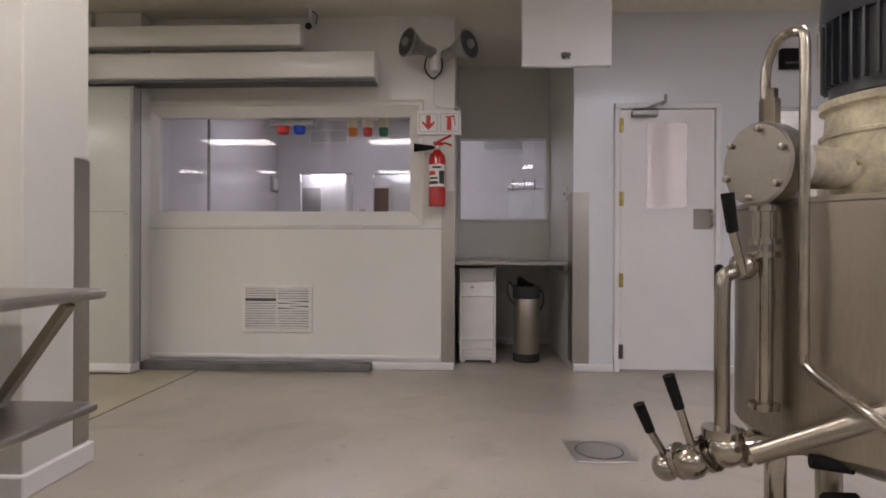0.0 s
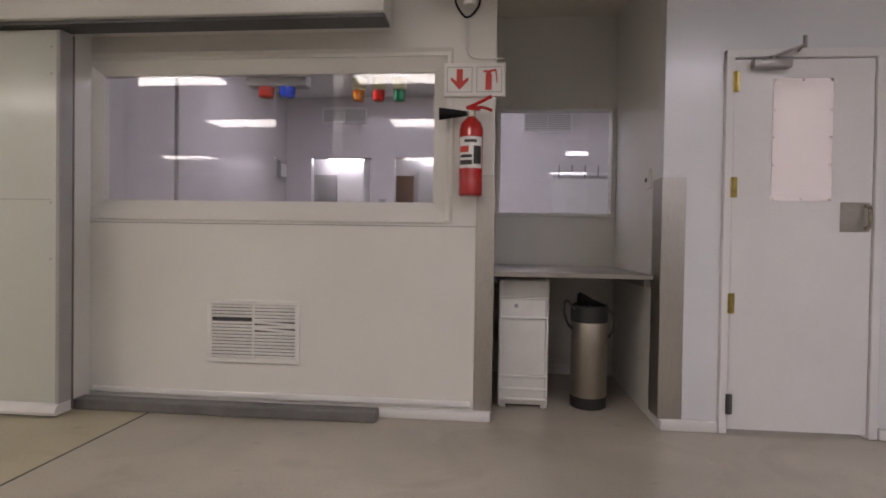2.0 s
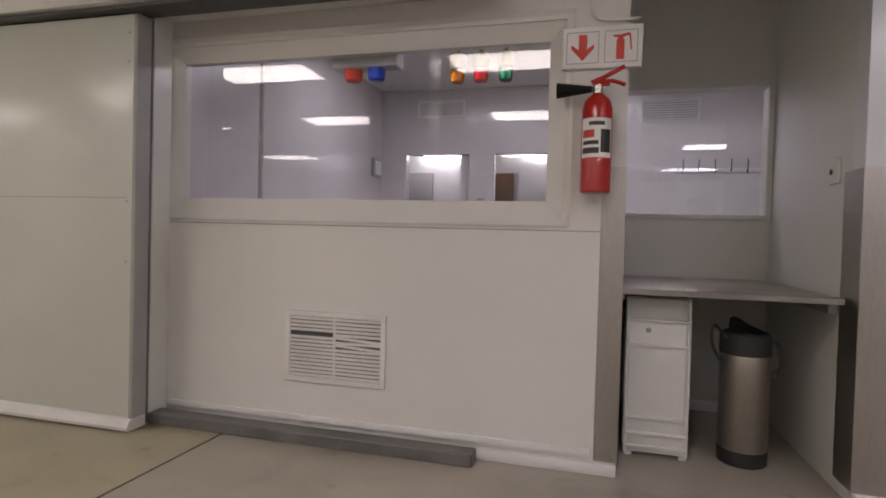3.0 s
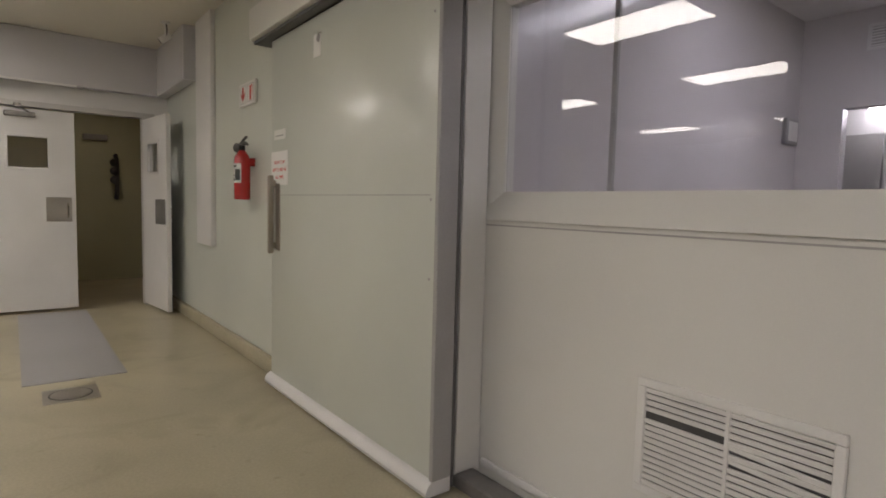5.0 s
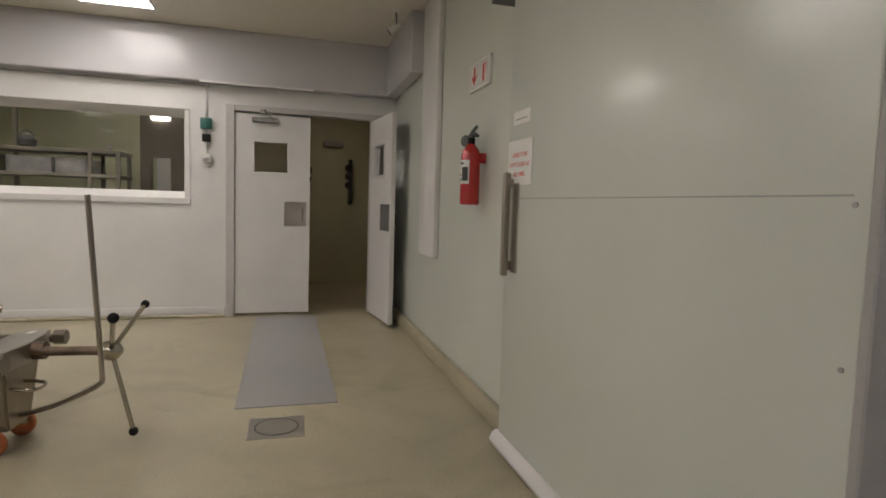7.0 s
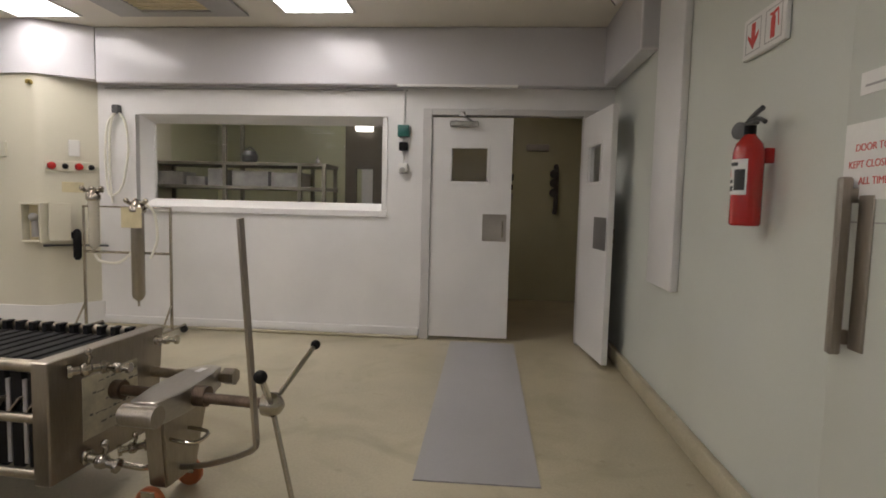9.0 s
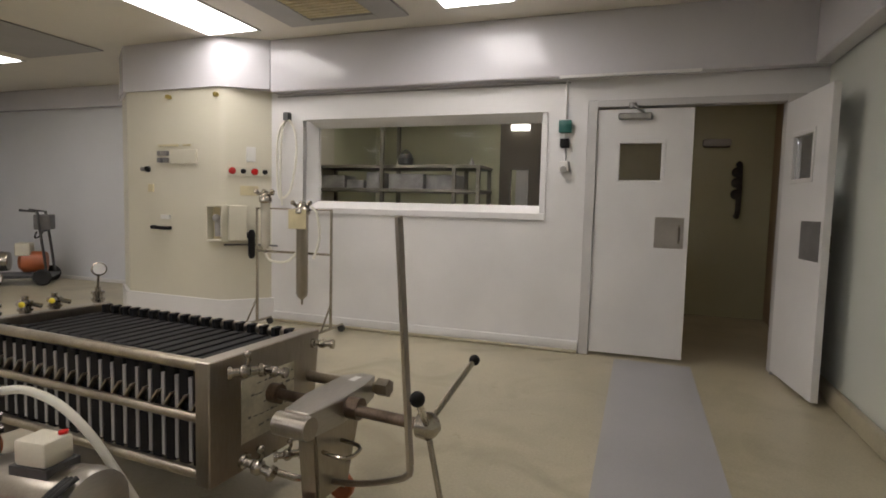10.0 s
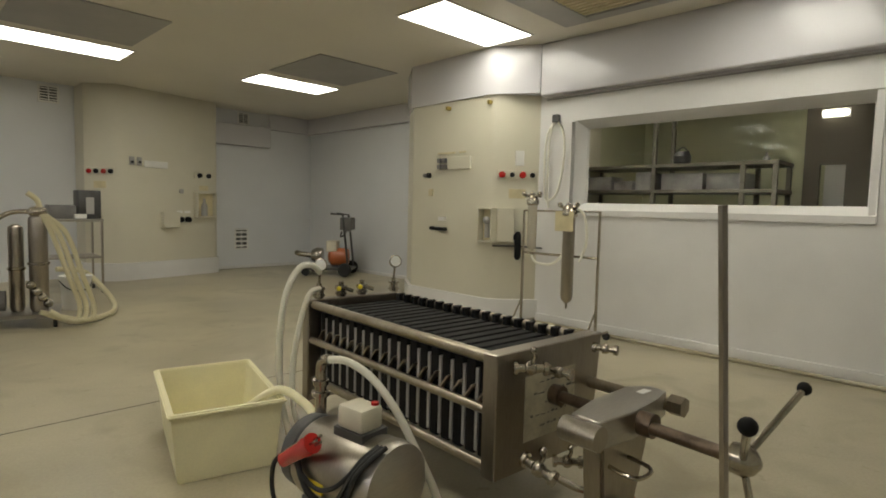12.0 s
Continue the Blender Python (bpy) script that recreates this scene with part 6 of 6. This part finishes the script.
for k in range(4):
    part("valve", ball(B(), (-0.26 + 0.04 * k, 0.15 + 0.02 * k, 0.22 + 0.06 * k), 0.04, 10), CHROME, ct)
part("motor", rod(B(), (0.05, 0.12, 0.26), (0.36, 0.12, 0.26), 0.09, seg=24), GREY, ct)
for dx in (0.0, 0.05, 0.11):
    part("drop_hose", pipe(B(), [(-0.22 - dx * 0.3, 0.06, 1.02), (-0.30 - dx, 0.10, 0.85), (-0.42 - dx, 0.12, 0.45), (-0.50 - dx, 0.12, 0.16), (-0.44 - dx, 0.18, 0.045), (-0.2, 0.25, 0.16)], 0.022, 10, 7), YHOSE, ct)
hose("hose", [(-3.67, -2.47, 0.16), (-3.84, -2.47, 0.05), (-4.07, -2.62, 0.03), (-4.32, -2.97, 0.03), (-4.4, -3.42, 0.1), (-4.3, -3.79, 0.3), (-4.17, -3.83, 0.38), (-3.97, -3.79, 0.4)], 0.028, YHOSE, "yellowed hose looped over the floor beside the bucket")

ty = thing("pump_trolley", "pump trolley with an orange motor and upright handles", "trolley", pose(-8.16, -4.30, 0, 0, 0, 222))
bm = B()
for x in (-0.22, 0.22):
    pipe(bm, [(x, -0.10, 0.10), (x, -0.06, 0.5), (x, 0.0, 1.02), (x, 0.20 if x < 0 else 0.20, 1.04)], 0.018, 10)
rod(bm, (-0.22, -0.03, 0.75), (0.22, -0.03, 0.75), 0.016)
rod(bm, (-0.22, 0.0, 0.96), (0.22, 0.0, 0.96), 0.014)
part("handle_frame", bm, DARK, ty)
part("base_frame", block(B(), (-0.25, -0.15, 0.10), (0.25, 0.75, 0.14), 0.008), DARK, ty)
for x in (-0.27, 0.27):
    part("wheel", lathe(B(), [(0.02, -0.025), (0.10, -0.025), (0.115, 0), (0.10, 0.025), (0.02, 0.025)], pose(x, -0.05, 0.115, 0, 90, 0), 20), RUBBER, ty)
    part("small_wheel", lathe(B(), [(0.02, -0.02), (0.06, -0.02), (0.07, 0), (0.06, 0.02), (0.02, 0.02)], pose(x, 0.6, 0.07, 0, 90, 0), 18), RUBBER, ty)
part("motor", lathe(B(), [(0.06, -0.16), (0.14, -0.15), (0.15, -0.1), (0.15, 0.12), (0.10, 0.17)], pose(0, 0.10, 0.31, -90, 0, 0), 24), ORANGE, ty, "orange electric motor")
part("terminal_box", block(B(), (-0.12, 0.12, 0.40), (0.12, 0.30, 0.58), 0.012), CREAM, ty)
part("pump_head", lathe(B(), [(0.05, -0.1), (0.13, -0.09), (0.14, 0.0), (0.10, 0.08)], pose(0, 0.48, 0.32, -90, 0, 0), 24), CHROME, ty)
part("suction_pipe", pipe(B(), [(0, 0.55, 0.32), (0.0, 0.75, 0.34), (0.05, 0.85, 0.36)], 0.045, 12, 4), CHROME, ty)
part("top_box", block(B(), (-0.16, -0.14, 0.77), (0.12, 0.06, 0.98), 0.012), GREY, ty)
part("cable", pipe(B(), [(-0.18, 0.02, 0.74), (-0.1, 0.06, 0.66), (0.1, 0.06, 0.66), (0.18, 0.02, 0.74)], 0.012, 8, 5), RUBBER, ty)

# ---- start of the walk: pillar, bench, and the mixing tank ----
solid("pillar", block(B(), (-1.93, 2.76, 0), (-1.35, 3.13, H - 0.002), 0.004), PANEL, "white free-standing pillar with a steel corner guard", "pillar", "structure")
guard((-1.50, 3.1305, 0.10), (-1.346, 3.1345, 1.35), (-1.3495, 3.035, 0.10), (-1.3455, 3.1305, 1.35), "steel corner guard on the white pillar")
solid("baseboard", block(B(), (-1.95, 2.74, 0), (-1.33, 3.15, 0.09), 0.006), WHITE, "white skirting round the pillar", "skirting", "structure")
bn = thing("steel_bench", "stainless bracket bench with two shelves by the pillar", "bench")
part("top_shelf", block(B(), (-2.1, 0.7, 0.785), (-0.898, 2.585, 0.82), 0.014, 3), STEEL_H, bn)
part("lower_shelf", block(B(), (-2.1, 0.7, 0.395), (-0.93, 2.585, 0.427), 0.012, 3), STEEL_H, bn)
for y in (1.0, 2.48):
    part("brace", block(B(), (-0.016, -0.02, 0.0), (0.016, 0.02, 0.50), 0.003, m=Matrix.Translation((-1.255, y, 0.37)) @ pose(0, 0, 0, 0, 36, 0)), STEEL, bn)
    part("post", block(B(), (-1.47, y - 0.02, 0.0), (-1.43, y + 0.02, 0.785), 0.003), STEEL, bn)
    part("post", block(B(), (-2.06, y - 0.02, 0.0), (-2.02, y + 0.02, 0.785), 0.003), STEEL, bn)

tk = thing("mixing_tank", "stainless mixing tank with a motor, valves and pipework", "tank", Matrix.Translation((0.035, -0.074, -0.155)) @ Matrix.Scale(1.035, 4))
TF = 0.155 / 1.035                          # floor level in the tank's own frame
TX, TY = 1.42, 2.24
TM = Matrix.Translation((TX, TY, 0))
part("vessel", lathe(B(), [(0.10, 0.50), (0.26, 0.56), (0.36, 0.595), (0.375, 0.615), (0.375, 1.185), (0.382, 1.188), (0.382, 1.20), (0.18, 1.215)], TM, 56), STEEL, tk)
part("neck_cone", lathe(B(), [(0.17, 1.20), (0.175, 1.21), (0.165, 1.37), (0.173, 1.374), (0.173, 1.382), (0.162, 1.386), (0.157, 1.445), (0.172, 1.45), (0.172, 1.47), (0.12, 1.475)], TM, 40), CHIPPED, tk, "cream adaptor with flaking paint")
part("motor_body", lathe(B(), [(0.14, 1.475), (0.15, 1.48), (0.15, 1.73), (0.14, 1.74)], TM, 40), MOTORBLUE, tk)
fin = mesh_of("cooling_fin", block(B(), (0.145, -0.003, 1.51), (0.168, 0.003, 1.68)), MOTORBLUE)
for k in range(36):
    f = new("cooling_fin", fin)
    f.parent = tk
    f.matrix_basis = pose(TX, TY, 0, 0, 0, k * 10)
part("fan_cowl", lathe(B(), [(0.168, 1.68), (0.172, 1.69), (0.165, 1.79), (0.11, 1.82), (0.03, 1.83)], TM, 40), MOTORBLUE, tk)
part("terminal_box", block(B(), (TX - 0.12, TY - 0.23, 1.56), (TX + 0.02, TY - 0.13, 1.69), 0.02, 2), MOTORBLUE, tk)
part("motor_cable", pipe(B(), [(TX - 0.11, TY - 0.2, 1.63), (TX - 0.15, TY - 0.21, 1.62), (TX - 0.165, TY - 0.21, 1.56), (TX - 0.14, TY - 0.195, 1.46), (TX - 0.09, TY - 0.20, 1.40), (TX - 0.01, TY - 0.21, 1.34)], 0.010, 10, 6), WHITE_PL, tk, "white motor cable")
for k in range(3):
    a = radians(90 + 120 * k)
    part("leg", rod(B(), (TX + 0.3 * math.cos(a), TY + 0.3 * math.sin(a), TF), (TX + 0.3 * math.cos(a), TY + 0.3 * math.sin(a), 0.60), 0.022), STEEL, tk)
bm = B()
for a, z in ((205, 1.33), (235, 1.48), (250, 1.33)):
    z = 1.29 if z < 1.42 else 1.42
    rr = 0.166
    rod(bm, (TX + rr * math.cos(radians(a)), TY + rr * math.sin(radians(a)), z), (TX + (rr + 0.02) * math.cos(radians(a)), TY + (rr + 0.02) * math.sin(radians(a)), z), 0.014, seg=8)
part("bolts", bm, BRASS, tk)
# round pump head on a white neck, with bolts
DC = Vector((1.0, 2.12, 1.285))
dn = Vector((-0.93, -0.36, 0.0)).normalized()
dm = Matrix.Translation(DC) @ dn.to_track_quat("Z", "Y").to_matrix().to_4x4()
hd2 = part("pump_head", lathe(B(), [(0.065, -0.06), (0.096, -0.055), (0.10, -0.04), (0.10, 0.0), (0.094, 0.006)], dm, 40), STEEL_H, tk)
bm = B()
for k in range(6):
    a = radians(60 * k + 20)
    bm = lathe(B(), [(0.008, 0.0), (0.008, 0.016), (0.004, 0.018)], dm @ Matrix.Translation((0.083 * math.cos(a), 0.083 * math.sin(a), 0.004)), 8)
    part("bolt", bm, STEEL, hd2)
part("white_neck", rod(B(), DC - dn * 0.06, Vector((1.36, 2.24, 1.285)), 0.055, 0.052, 24), CHIPPED, tk)
part("white_flange", rod(B(), DC - dn * 0.075, DC - dn * 0.06, 0.092, seg=32), WHITE_PL, tk)
bm = rod(B(), (1.03, 2.12, 1.37), (1.03, 2.12, 1.44), 0.023, seg=6)
rod(bm, (1.03, 2.12, 1.44), (1.03, 2.12, 1.465), 0.018, seg=6)
part("top_fitting", bm, CHROME, tk)
part("loop_pipe", pipe(B(), [(1.02, 2.12, 1.44), (1.02, 2.12, 1.50), (1.024, 2.11, 1.54), (1.03, 2.085, 1.57), (1.04, 2.06, 1.577), (1.045, 2.035, 1.57), (1.053, 2.02, 1.54), (1.053, 2.02, 1.30), (1.053, 2.02, 0.88), (1.060, 2.02, 0.82), (1.07, 1.92, 0.78), (1.08, 1.83, 0.755), (1.13, 1.78, 0.705), (1.30, 1.84, 0.63), (1.38, 1.90, 0.62)], 0.0115, 12, 4), CHROME, tk, "bent steel pipe")
part("centre_pipe", rod(B(), (1.02, 2.12, 0.69), (1.02, 2.12, 1.20), 0.019), CHROME, tk)
for z in (0.695, 1.06, 1.09, 1.17):
    part("pipe_clamp", rod(B(), (1.02, 2.12, z), (1.02, 2.12, z + 0.014), 0.034), CHROME, tk)
part("pipe_sleeve", rod(B(), (1.02, 2.12, 1.104), (1.02, 2.12, 1.17), 0.026), CHROME, tk)
part("left_pipe", pipe(B(), [(0.915, 2.11, 0.64), (0.915, 2.11, 0.98), (0.93, 2.11, 1.02), (0.96, 2.11, 1.035)], 0.018, 12, 3), CHROME, tk)
part("sampling_valve", ball(B(), (0.965, 2.11, 1.04), 0.034, 14), CHROME, tk)
part("rear_handle", block(B(), (0.945, 2.2, 0.86), (0.962, 2.23, 1.04), 0.006), BLACK, tk)
def lever(p0, p1, p2):
    lv = part("valve_lever", rod(B(), p0, p1, 0.010), CHROME, tk)
    part("grip", rod(B(), p1, p2, 0.013, 0.015), BLACK, lv, "black plastic grip")
lever((0.955, 2.09, 1.02), (0.92, 2.07, 1.12), (0.905, 2.065, 1.21))
lever((0.855, 2.13, 0.59), (0.822, 2.13, 0.69), (0.795, 2.13, 0.77))
lever((0.825, 2.2, 0.53), (0.775, 2.2, 0.61), (0.745, 2.2, 0.68))
for c, r in (((0.92, 2.10, 0.605), 0.045), ((0.985, 2.10, 0.61), 0.04), ((0.85, 2.13, 0.56), 0.042), ((0.815, 2.2, 0.52), 0.036)):
    part("valve_body", ball(B(), c, r, 16), CHROME, tk)
bm = B()
rod(bm, (0.815, 2.2, 0.52), (0.92, 2.10, 0.605), 0.026)
rod(bm, (0.92, 2.10, 0.605), (1.12, 2.12, 0.61), 0.024)
for p, q in (((0.915, 2.11, 0.63), (0.915, 2.11, 0.65)), ((0.843, 2.19, 0.537), (0.852, 2.18, 0.545)), ((0.89, 2.135, 0.578), (0.898, 2.125, 0.586)), ((0.95, 2.10, 0.607), (0.963, 2.10, 0.608))):
    part("clamp_ring", rod(B(), p, q, 0.046), CHROME, tk)
part("valve_tube", bm, CHROME, tk)
part("diagonal_pipe", rod(B(), (0.95, 2.03, 0.615), (1.345, 1.80, 0.869), 0.022), STEEL, tk)
bm = rod(B(), (0.86, 2.04, 0.46), (1.6, 2.1, 0.46), 0.026)
for x in (0.86, 0.95, 1.12):
    rod(bm, (x, 2.05, 0.46), (x + 0.016, 2.05, 0.46), 0.042)
rod(bm, (1.03, 2.09, 0.44), (1.03, 2.09, 0.61), 0.024)
part("lower_pipe", bm, CHROME, tk)
part("lower_grip", rod(B(), (1.08, 2.04, 0.60), (1.16, 2.02, 0.595), 0.016), BLACK, tk)
part("butterfly_grip", block(B(), (1.10, 2.03, 0.50), (1.19, 2.05, 0.53), 0.01), BLACK, tk)
part("tie_strap", rod(B(), (1.177, 1.794, 0.544), (1.225, 1.80, 0.752), 0.012), BLACK, tk)
part("pipe_stand", rod(B(), (1.30, 2.09, TF), (1.30, 2.09, 0.46), 0.018), STEEL, tk)
part("pipe_stand", rod(B(), (0.90, 2.05, TF), (0.90, 2.05, 0.44), 0.016), STEEL, tk)
